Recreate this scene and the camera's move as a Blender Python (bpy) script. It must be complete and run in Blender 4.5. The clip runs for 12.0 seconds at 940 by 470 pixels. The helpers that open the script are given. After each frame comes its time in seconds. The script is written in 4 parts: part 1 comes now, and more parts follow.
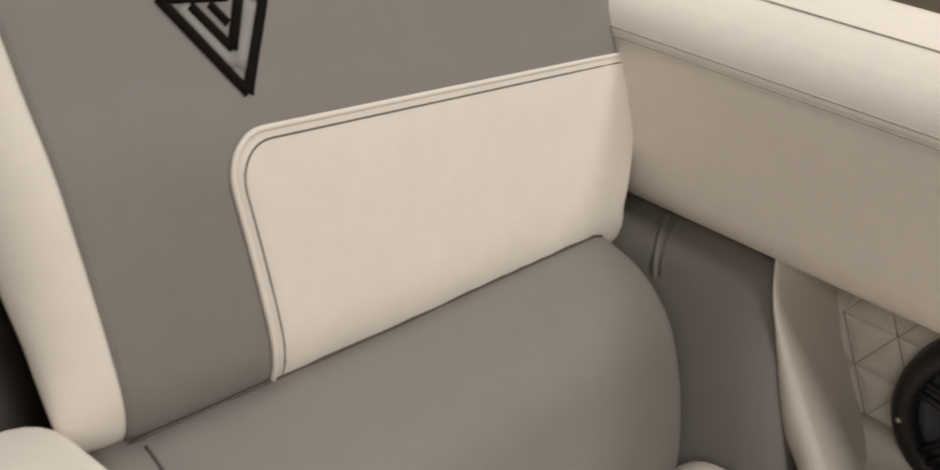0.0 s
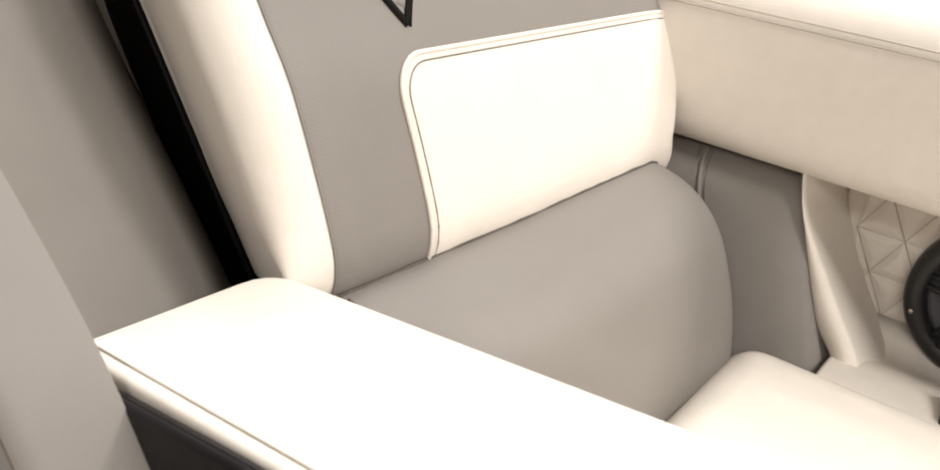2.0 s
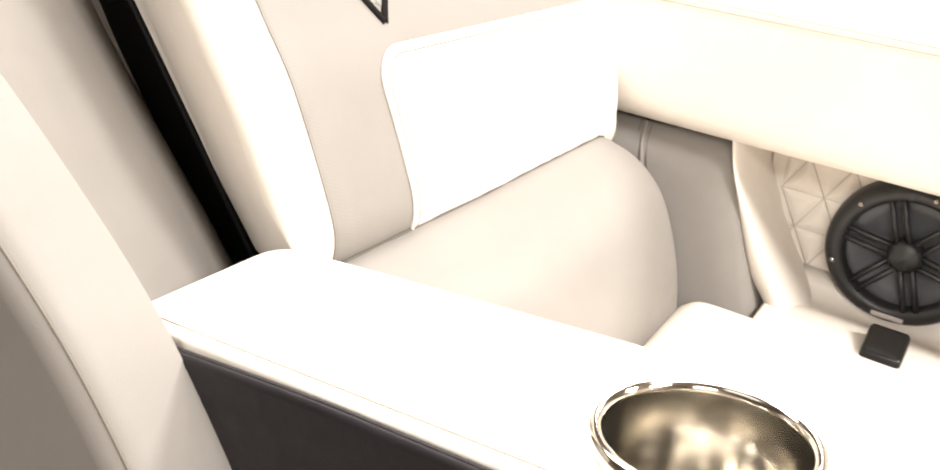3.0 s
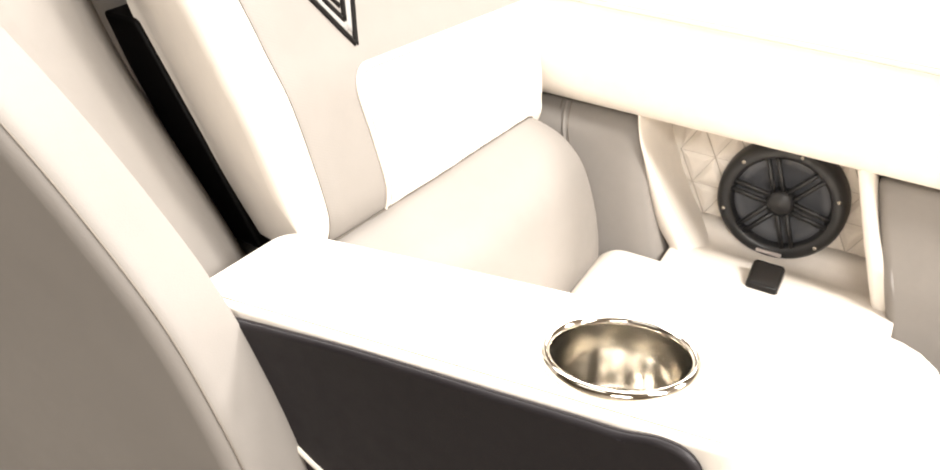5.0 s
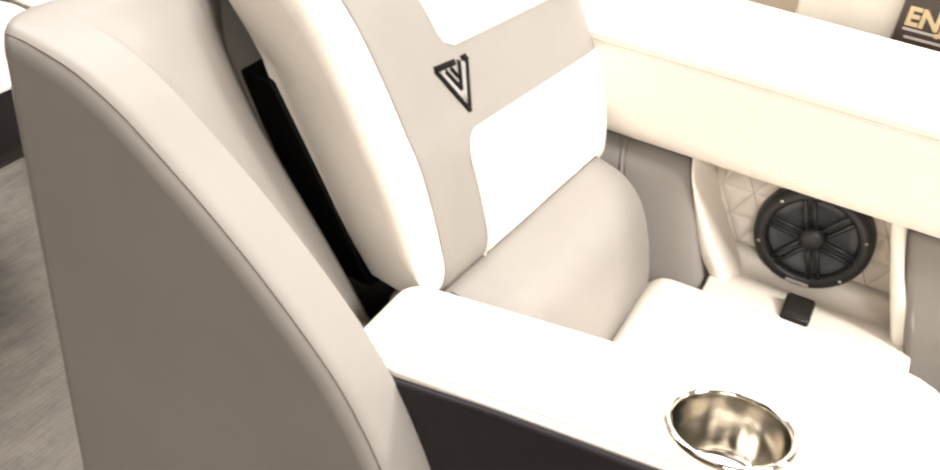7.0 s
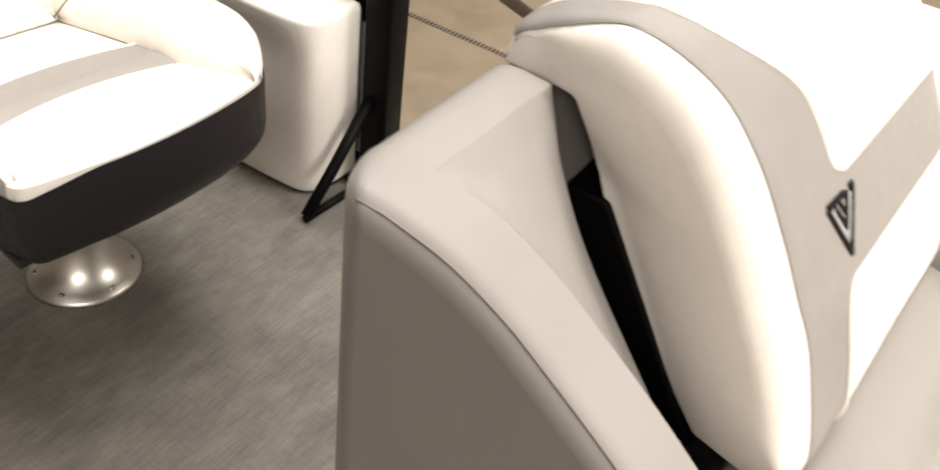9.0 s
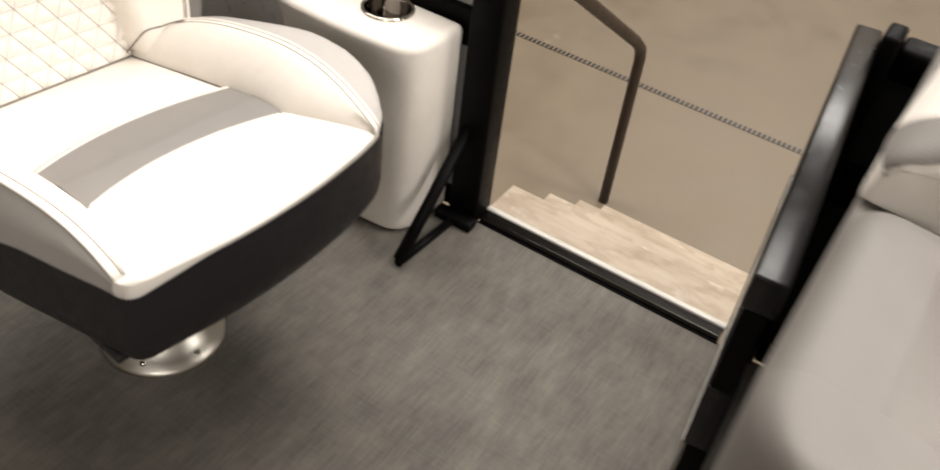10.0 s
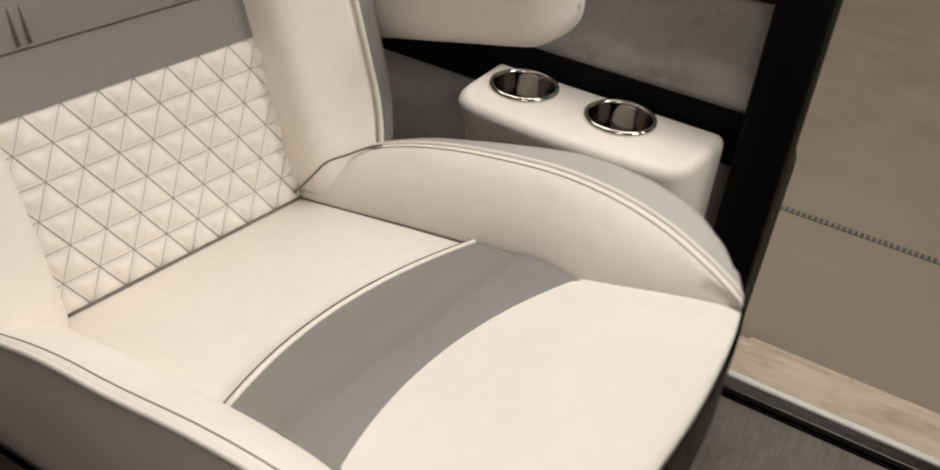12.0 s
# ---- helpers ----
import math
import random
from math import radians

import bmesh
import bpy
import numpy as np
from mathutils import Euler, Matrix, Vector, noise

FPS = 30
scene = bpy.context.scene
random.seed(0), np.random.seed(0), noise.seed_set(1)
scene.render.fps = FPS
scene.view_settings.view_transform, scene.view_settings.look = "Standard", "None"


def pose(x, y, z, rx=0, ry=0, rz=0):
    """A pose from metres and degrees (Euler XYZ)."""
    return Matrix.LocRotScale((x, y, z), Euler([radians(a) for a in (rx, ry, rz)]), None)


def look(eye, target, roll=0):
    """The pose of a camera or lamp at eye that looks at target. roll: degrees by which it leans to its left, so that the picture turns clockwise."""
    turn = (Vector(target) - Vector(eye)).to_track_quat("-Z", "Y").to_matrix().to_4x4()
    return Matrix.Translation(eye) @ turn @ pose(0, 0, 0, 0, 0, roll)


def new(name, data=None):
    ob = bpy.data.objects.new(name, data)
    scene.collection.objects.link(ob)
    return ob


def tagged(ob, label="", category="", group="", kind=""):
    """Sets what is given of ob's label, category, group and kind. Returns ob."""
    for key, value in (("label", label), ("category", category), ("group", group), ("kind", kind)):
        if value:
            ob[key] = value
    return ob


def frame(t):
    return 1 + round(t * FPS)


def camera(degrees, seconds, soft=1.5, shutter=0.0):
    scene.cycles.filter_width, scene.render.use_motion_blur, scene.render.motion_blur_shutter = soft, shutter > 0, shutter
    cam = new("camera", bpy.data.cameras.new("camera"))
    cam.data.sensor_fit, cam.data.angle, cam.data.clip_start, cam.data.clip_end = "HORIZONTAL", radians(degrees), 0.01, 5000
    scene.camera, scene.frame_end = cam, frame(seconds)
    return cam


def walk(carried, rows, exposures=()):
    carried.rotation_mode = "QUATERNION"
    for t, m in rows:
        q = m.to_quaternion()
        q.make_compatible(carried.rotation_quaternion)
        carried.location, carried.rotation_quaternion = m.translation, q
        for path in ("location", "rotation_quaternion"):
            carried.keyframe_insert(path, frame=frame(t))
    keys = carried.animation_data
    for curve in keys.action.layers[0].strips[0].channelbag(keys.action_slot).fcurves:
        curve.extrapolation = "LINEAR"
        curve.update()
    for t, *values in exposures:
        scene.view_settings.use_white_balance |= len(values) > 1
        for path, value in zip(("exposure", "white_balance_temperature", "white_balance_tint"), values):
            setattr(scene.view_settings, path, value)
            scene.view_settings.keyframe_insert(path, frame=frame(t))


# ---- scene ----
from mathutils.bvhtree import BVHTree

cam = camera(54.0, 12.0, soft=1.8, shutter=0.5)
PATH = [
    (0, (-0.946, -1.358, 0.996), (0.412, -0.3, -0.022), 6.9),
    (0.5, (-0.978, -1.351, 0.975), (0.364, -0.253, -0.021), 6.9),
    (1, (-1.03, -1.354, 0.967), (0.337, -0.267, -0.009), 6.7),
    (1.5, (-1.089, -1.37, 0.966), (0.305, -0.302, 0.009), 5.9),
    (2, (-1.147, -1.389, 0.967), (0.283, -0.349, 0.031), 4.7),
    (2.5, (-1.194, -1.4, 0.98), (0.271, -0.419, 0.036), 4.3),
    (3, (-1.238, -1.412, 0.994), (0.262, -0.492, 0.045), 3.9),
    (3.5, (-1.281, -1.424, 1.005), (0.254, -0.56, 0.058), 3.6),
    (5.5, (-1.431, -1.461, 1.157), (0.101, -0.758, 0.08), 3.9),
    (6, (-1.469, -1.434, 1.195), (0.075, -0.782, 0.105), 5.0),
    (6.5, (-1.495, -1.391, 1.229), (0.047, -0.757, 0.125), 6.6),
    (8.5, (-1.425, -1.055, 1.304), (-0.03, -0.378, 0.04), 9.1),
    (9, (-1.368, -0.966, 1.275), (-0.017, -0.236, -0.006), 8.6),
    (9.5, (-1.326, -0.832, 1.263), (0.002, -0.111, -0.047), 8.3),
    (10, (-1.289, -0.668, 1.237), (0.03, 0.039, -0.09), 7.9),
    (10.5, (-1.253, -0.547, 1.227), (0.039, 0.195, -0.107), 7.3),
    (11, (-1.212, -0.422, 1.179), (0.091, 0.355, -0.124), 6.2),
    (11.5, (-1.14, -0.26, 1.099), (0.222, 0.524, -0.138), 5.8),
    (12, (-1.131, -0.155, 0.988), (0.307, 0.632, -0.157), 5.3),
]
EXPOSURES = [(0, -0.12), (0.5, -0.61), (1.0, -0.74), (1.5, 0.03), (2.0, 0.92), (2.5, 1.78), (3.0, 2.06), (3.5, 2.18), (5.5, 2.17), (6.0, 2.07), (6.5, 1.94), (8.5, 1.66), (9.0, 1.53), (9.5, 1.25), (10.0, 1.0), (10.5, 1.1), (11.0, 1.27), (11.5, 0.48), (11.8, 0.12), (12.0, 0.17)]
walk(cam, [(t, look(eye, target, roll)) for t, eye, target, roll in PATH], EXPOSURES)

# ---- light: a closed hall with added, unseen overhead lamps ----
world = bpy.data.worlds.new("hall_air")
scene.world = world
world.use_nodes = True
world.node_tree.nodes["Background"].inputs[0].default_value = (0.9, 0.8, 0.66, 1)
world.node_tree.nodes["Background"].inputs[1].default_value = 0.02
# Added lamps out of view, places and powers tuned; the last fills the recess.
LAMP_PLACES = [(-1.2, -5.5, 190), (2.2, -5.5, 190), (0.4, -1.2, 38), (0.5, 2.4, 80), (1.5, 0.5, 62), (6.8, 0.4, 115), (-3.2, 0.5, 8), (-6.0, -3.4, 118)]
for lx, ly, watts in LAMP_PLACES:
    lamp = new("unseen_overhead_lamp", bpy.data.lights.new("unseen_overhead_lamp", "AREA"))
    lamp.data.shape, lamp.data.size, lamp.data.size_y = "RECTANGLE", 1.3, 2.8
    lamp.data.energy, lamp.data.color = watts, (1.0, 0.955, 0.905)
    lamp.matrix_world = pose(lx, ly, 4.3)


# ---- materials ----
def nodes_of(name):
    m = bpy.data.materials.new(name)
    m.use_nodes = True
    t = m.node_tree
    return m, t, t.nodes["Principled BSDF"]


def link(t, a, b):
    t.links.new(a, b)


def coords(t, scale):
    c = t.nodes.new("ShaderNodeTexCoord")
    p = t.nodes.new("ShaderNodeMapping")
    p.inputs["Scale"].default_value = scale if isinstance(scale, tuple) else (scale,) * 3
    link(t, c.outputs["Object"], p.inputs["Vector"])
    return p.outputs["Vector"]


def noise_tex(t, vec, scale, detail=4.0, rough=0.55):
    n = t.nodes.new("ShaderNodeTexNoise")
    n.inputs["Scale"].default_value = scale
    n.inputs["Detail"].default_value = detail
    n.inputs["Roughness"].default_value = rough
    link(t, vec, n.inputs["Vector"])
    return n.outputs["Fac"]


def ramp(t, fac, stops):
    r = t.nodes.new("ShaderNodeValToRGB")
    e = r.color_ramp.elements
    while len(e) < len(stops):
        e.new(0.5)
    for el, (p, col) in zip(e, stops):
        el.position, el.color = p, (*col, 1)
    link(t, fac, r.inputs["Fac"])
    return r.outputs["Color"]


def mix(t, fac, a, b, mode="MIX"):
    m = t.nodes.new("ShaderNodeMix")
    m.data_type, m.blend_type = "RGBA", mode
    for sock, v in ((m.inputs[0], fac), (m.inputs[6], a), (m.inputs[7], b)):
        if isinstance(v, (int, float)):
            sock.default_value = v
        elif isinstance(v, tuple):
            sock.default_value = (*v, 1)
        else:
            link(t, v, sock)
    return m.outputs[2]


def bump(t, height, strength, dist, normal=None):
    b = t.nodes.new("ShaderNodeBump")
    b.inputs["Strength"].default_value, b.inputs["Distance"].default_value = strength, dist
    link(t, height, b.inputs["Height"])
    if normal is not None:
        link(t, normal, b.inputs["Normal"])
    return b.outputs["Normal"]


def scaled(col, k):
    return tuple(min(1.0, c * k) for c in col)


def vinyl(name, col, rough=0.45, grain=900, wave=0.25, spec=0.4):
    m, t, p = nodes_of(name)
    v = coords(t, 1.0)
    cloud = noise_tex(t, v, 5.0, 3)
    fine = noise_tex(t, v, 60.0, 4)
    c = ramp(t, cloud, [(0.3, scaled(col, 0.94)), (0.7, scaled(col, 1.05))])
    c = mix(t, 0.25, c, ramp(t, fine, [(0.35, scaled(col, 0.9)), (0.7, scaled(col, 1.06))]))
    link(t, c, p.inputs["Base Color"])
    cell = t.nodes.new("ShaderNodeTexVoronoi")
    cell.inputs["Scale"].default_value = grain
    link(t, v, cell.inputs["Vector"])
    n = bump(t, cell.outputs["Distance"], 0.12, 0.0006)
    n = bump(t, noise_tex(t, v, 11.0, 2), wave, 0.006, n)
    link(t, n, p.inputs["Normal"])
    r = ramp(t, fine, [(0.3, (rough - 0.06,) * 3), (0.7, (rough + 0.08,) * 3)])
    link(t, r, p.inputs["Roughness"])
    p.inputs["Specular IOR Level"].default_value = spec
    return m


def metal(name, col, rough, vary=0.06):
    m, t, p = nodes_of(name)
    p.inputs["Base Color"].default_value = (*col, 1)
    p.inputs["Metallic"].default_value = 1.0
    v = coords(t, (1, 1, 1))
    f = noise_tex(t, v, 90.0, 3)
    link(t, ramp(t, f, [(0.3, (max(0.02, rough - vary),) * 3), (0.75, (rough + vary,) * 3)]), p.inputs["Roughness"])
    return m


def painted(name, col, rough, spec=0.5, coat=0.0, speck=0.06, relief=0.08):
    m, t, p = nodes_of(name)
    v = coords(t, 1.0)
    c = ramp(t, noise_tex(t, v, 14.0, 5), [(0.3, scaled(col, 1 - speck)), (0.7, scaled(col, 1 + speck))])
    link(t, c, p.inputs["Base Color"])
    link(t, ramp(t, noise_tex(t, v, 40.0, 4), [(0.3, (rough * 0.85,) * 3), (0.75, (min(1, rough * 1.2),) * 3)]), p.inputs["Roughness"])
    link(t, bump(t, noise_tex(t, v, 350.0, 2), relief, 0.0006), p.inputs["Normal"])
    p.inputs["Specular IOR Level"].default_value = spec
    p.inputs["Coat Weight"].default_value = coat
    p.inputs["Coat Roughness"].default_value = 0.12
    return m


def ribbed(m):
    """Fine embossed diagonal ribs along the left margin of the back's cover."""
    t = m.node_tree
    p = t.nodes["Principled BSDF"]
    old = p.inputs["Normal"].links[0].from_socket
    w = t.nodes.new("ShaderNodeTexWave")
    w.inputs["Scale"].default_value = 1.0
    mp = t.nodes.new("ShaderNodeMapping")
    mp.inputs["Scale"].default_value = (105, 0, 210)
    tc = t.nodes.new("ShaderNodeTexCoord")
    link(t, tc.outputs["Object"], mp.inputs["Vector"])
    w.bands_direction = "DIAGONAL"
    link(t, mp.outputs["Vector"], w.inputs["Vector"])
    sx = t.nodes.new("ShaderNodeSeparateXYZ")
    link(t, tc.outputs["Object"], sx.inputs["Vector"])
    mr = t.nodes.new("ShaderNodeMapRange")
    for i, v in ((1, -0.72), (2, -0.758), (3, 0.0), (4, 1.0)):
        mr.inputs[i].default_value = v
    link(t, sx.outputs["X"], mr.inputs[0])
    mul = t.nodes.new("ShaderNodeMath")
    mul.operation = "MULTIPLY"
    link(t, w.outputs["Fac"], mul.inputs[0])
    link(t, mr.outputs[0], mul.inputs[1])
    link(t, bump(t, mul.outputs[0], 0.07, 0.0006, old), p.inputs["Normal"])
    return m


def sheet_metal(name, col):
    """Painted aluminium sheet: glossy, with the slow waves of thin metal."""
    m = painted(name, col, 0.3, 0.6, 0.7, 0.04)
    t = m.node_tree
    p = t.nodes["Principled BSDF"]
    old = p.inputs["Normal"].links[0].from_socket
    slow = bump(t, noise_tex(t, coords(t, 1.0), 4.5, 2), 0.6, 0.02, old)
    link(t, slow, p.inputs["Normal"])
    link(t, slow, p.inputs["Coat Normal"])
    return m


CREAM = vinyl("cream_vinyl", (0.74, 0.688, 0.622), 0.55, 900, 0.3, 0.28)
GREY = vinyl("taupe_vinyl", (0.213, 0.196, 0.179), 0.52, 900, 0.3, 0.3)
COVER = ribbed(vinyl("ribbed_taupe_vinyl", (0.213, 0.196, 0.179), 0.52, 900, 0.3, 0.3))
DARK = vinyl("charcoal_vinyl", (0.013, 0.0108, 0.0125), 0.47, 700, 0.2, 0.28)
SIDEGREY = vinyl("pale_grey_vinyl", (0.41, 0.385, 0.36), 0.55, 900, 0.3, 0.28)
# Threads, and the line painted as shade in the lumbar joint.
THREADSHADE = painted("dark_thread_and_shade", (0.10, 0.088, 0.075), 0.8, 0.2)
# Also colours the strip that stands for shade on the raised panel.
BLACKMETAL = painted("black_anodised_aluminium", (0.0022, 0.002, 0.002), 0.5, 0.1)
BLACKPLASTIC = painted("black_plastic", (0.015, 0.015, 0.016), 0.4)
CONE = painted("speaker_cone_rubber", (0.055, 0.058, 0.066), 0.5)
PANEL = sheet_metal("grey_fence_sheet", (0.36, 0.345, 0.335))
STEEL = metal("polished_steel", (0.66, 0.62, 0.55), 0.09, 0.015)
SATIN = metal("satin_cast_steel", (0.72, 0.68, 0.61), 0.38, 0.02)
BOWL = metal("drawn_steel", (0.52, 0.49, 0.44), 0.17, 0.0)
# Darker copy of BOWL: the dark ceiling's reflection is put into the colour.
DARKBOWL = metal("steel_with_dark_reflection", (0.27, 0.245, 0.22), 0.07, 0.005)
BRUSHED = metal("brushed_aluminium", (0.42, 0.39, 0.35), 0.2, 0.02)
SEAM = painted("taupe_seam", (0.3, 0.265, 0.225), 0.7, 0.2)
SEAMLIGHT = painted("cream_thread", (0.44, 0.395, 0.34), 0.7, 0.2)
# Seams, and the tubes painted as shade in the chair's creases.
SEAMSHADE = painted("brown_seam_and_shade", (0.17, 0.148, 0.125), 0.7, 0.2)
LOGODARK = painted("dark_embroidery", (0.006, 0.005, 0.0045), 0.8, 0.1)
LOGOGREY = painted("silver_embroidery", (0.27, 0.26, 0.25), 0.6, 0.3)
GOLD = painted("gold_print", (0.56, 0.43, 0.25), 0.4)
SIGNBROWN = painted("dark_brown_print", (0.035, 0.022, 0.016), 0.35)
PRINTGREY = painted("grey_print", (0.45, 0.40, 0.38), 0.5)
PALESHEET = painted("pale_glossy_sheet", (0.5, 0.475, 0.43), 0.2, 0.5, relief=0.01)
GLOSSBLACK = painted("glossy_black_aluminium", (0.008, 0.0075, 0.0075), 0.24, 0.4, relief=0.008)
GUNMETAL = metal("gunmetal_extrusion", (0.055, 0.051, 0.047), 0.2, 0.02)
PALEWALL = painted("pale_painted_metal", (0.62, 0.58, 0.51), 0.5)
HALLWALL = painted("hall_wall_paint", (0.36, 0.325, 0.28), 0.8)


def deck_material():
    m, t, p = nodes_of("woven_vinyl_deck")
    v = coords(t, 1.0)
    cloud = noise_tex(t, v, 5.0, 5, 0.6)
    tint = noise_tex(t, coords(t, (9, 22, 9)), 1.0, 5, 0.65)
    along = noise_tex(t, coords(t, (16, 240, 60)), 1.0, 4, 0.65)
    across = noise_tex(t, coords(t, (240, 14, 60)), 1.0, 4, 0.65)
    c = ramp(t, cloud, [(0.33, (0.078, 0.07, 0.061)), (0.68, (0.2, 0.181, 0.154))])
    c = mix(t, 0.5, c, ramp(t, tint, [(0.35, (0.083, 0.076, 0.068)), (0.5, (0.143, 0.129, 0.11)), (0.68, (0.23, 0.203, 0.165))]))
    c = mix(t, 0.22, c, ramp(t, along, [(0.36, (0.05, 0.046, 0.04)), (0.64, (0.25, 0.234, 0.21))]))
    c = mix(t, 0.1, c, ramp(t, across, [(0.36, (0.06, 0.055, 0.048)), (0.64, (0.22, 0.205, 0.182))]))
    link(t, c, p.inputs["Base Color"])
    h = mix(t, 0.5, along, across)
    link(t, bump(t, h, 0.3, 0.0012), p.inputs["Normal"])
    p.inputs["Roughness"].default_value = 0.75
    p.inputs["Specular IOR Level"].default_value = 0.3
    return m


def concrete_material():
    m, t, p = nodes_of("tan_sealed_concrete")
    v = coords(t, 1.0)
    big = noise_tex(t, v, 0.9, 6, 0.6)
    mid = noise_tex(t, v, 5.0, 6, 0.62)
    spot = noise_tex(t, v, 2.6, 3, 0.5)
    c = ramp(t, big, [(0.3, (0.142, 0.109, 0.073)), (0.7, (0.175, 0.136, 0.092))])
    c = mix(t, 0.4, c, ramp(t, mid, [(0.35, (0.134, 0.103, 0.068)), (0.65, (0.183, 0.144, 0.098))]))
    c = mix(t, ramp(t, spot, [(0.62, (0, 0, 0)), (0.74, (0.35, 0.35, 0.35))]), c, (0.11, 0.088, 0.066))
    c = mix(t, ramp(t, noise_tex(t, v, 3.7, 5, 0.7), [(0.69, (0, 0, 0)), (0.76, (0.4, 0.4, 0.4))]), c, (0.36, 0.31, 0.25))
    link(t, c, p.inputs["Base Color"])
    link(t, ramp(t, mid, [(0.3, (0.38,) * 3), (0.7, (0.6,) * 3)]), p.inputs["Roughness"])
    link(t, bump(t, noise_tex(t, v, 45.0, 3), 0.1, 0.002), p.inputs["Normal"])
    return m


def wood_material():
    m, t, p = nodes_of("pale_weathered_wood")
    g = noise_tex(t, coords(t, (28, 3, 28)), 1.0, 6, 0.65)
    s = noise_tex(t, coords(t, (5, 3, 5)), 2.2, 4)
    c = ramp(t, g, [(0.3, (0.3, 0.237, 0.17)), (0.7, (0.43, 0.355, 0.272))])
    c = mix(t, ramp(t, s, [(0.52, (0, 0, 0)), (0.68, (0.4, 0.4, 0.4))]), c, (0.24, 0.18, 0.12))
    vein = noise_tex(t, coords(t, (5, 2.2, 5)), 2.0, 6, 0.6)
    c = mix(t, ramp(t, vein, [(0.44, (0, 0, 0)), (0.5, (0.28, 0.28, 0.28)), (0.545, (0, 0, 0))]), c, (0.17, 0.115, 0.07))
    c = mix(t, ramp(t, noise_tex(t, coords(t, (9, 5, 9)), 1.6, 3), [(0.62, (0, 0, 0)), (0.72, (0.7, 0.7, 0.7))]), c, (0.55, 0.48, 0.4))
    link(t, c, p.inputs["Base Color"])
    p.inputs["Roughness"].default_value = 0.6
    link(t, bump(t, g, 0.25, 0.002), p.inputs["Normal"])
    return m


DECK, CONCRETE, WOOD = deck_material(), concrete_material(), wood_material()


# ---- building tools ----
def thing(name, label, category, group="", at=(0, 0, 0), kind=""):
    ob = new(name)
    ob.empty_display_size = 0.05
    ob.location = at
    return tagged(ob, label, category, group, kind)


def mesh_ob(name, bm, material, smooth=True):
    bmesh.ops.recalc_face_normals(bm, faces=bm.faces)
    me = bpy.data.meshes.new(name)
    bm.to_mesh(me)
    bm.free()
    me.materials.append(material)
    for f in me.polygons:
        f.use_smooth = smooth and f.material_index == 0
        f.material_index = 0
    return new(name, me)


def part(name, bm, material, parent, label="", smooth=True):
    ob = mesh_ob(name, bm, material, smooth)
    ob.parent = parent
    if parent is not None and parent.type != "MESH":
        bpy.context.view_layer.update()
        ob.matrix_parent_inverse = parent.matrix_basis.inverted()
    if label:
        ob["label"] = label
    return ob


def rounded(points, default=0.0, steps=5):
    """A closed outline with its corners rounded; a point is (b, c) or (b, c, radius)."""
    out, n = [], len(points)
    for i, pt in enumerate(points):
        r = pt[2] if len(pt) > 2 else default
        p, a, b = Vector(pt[:2]), Vector(points[i - 1][:2]), Vector(points[(i + 1) % n][:2])
        da, db = a - p, b - p
        r = min(r, da.length * 0.49, db.length * 0.49)
        if (pt[2] if len(pt) > 2 else default) <= 0:
            out.append(p)
            continue
        s, e = p + da.normalized() * r, p + db.normalized() * r
        for k in range(steps + 1):
            q = k / steps
            out.append(s.lerp(p, q).lerp(p.lerp(e, q), q))
    return out


def lay(axis, a, b, c):
    return {"x": (a, b, c), "y": (b, a, c), "z": (b, c, a)}[axis]


def inset_outline(points, d):
    """The control points moved inwards by d, each corner's radius shrunk to match."""
    n = len(points)
    area = sum(points[i][0] * points[(i + 1) % n][1] - points[(i + 1) % n][0] * points[i][1] for i in range(n))
    sign = 1 if area > 0 else -1
    out = []
    for i, pt in enumerate(points):
        p, a, b = Vector(pt[:2]), Vector(points[i - 1][:2]), Vector(points[(i + 1) % n][:2])
        e0, e1 = (p - a).normalized(), (b - p).normalized()
        n0, n1 = Vector((-e0.y, e0.x)) * sign, Vector((-e1.y, e1.x)) * sign
        m = n0 + n1
        m = m / max(0.35, m.length_squared / 2)
        q = p + m * d * (pt[3] if len(pt) > 3 else 1.0)
        out.append((q.x, q.y, max(pt[2] - d, 0.0012) if pt[2] > 0 else 0.0))
    return out


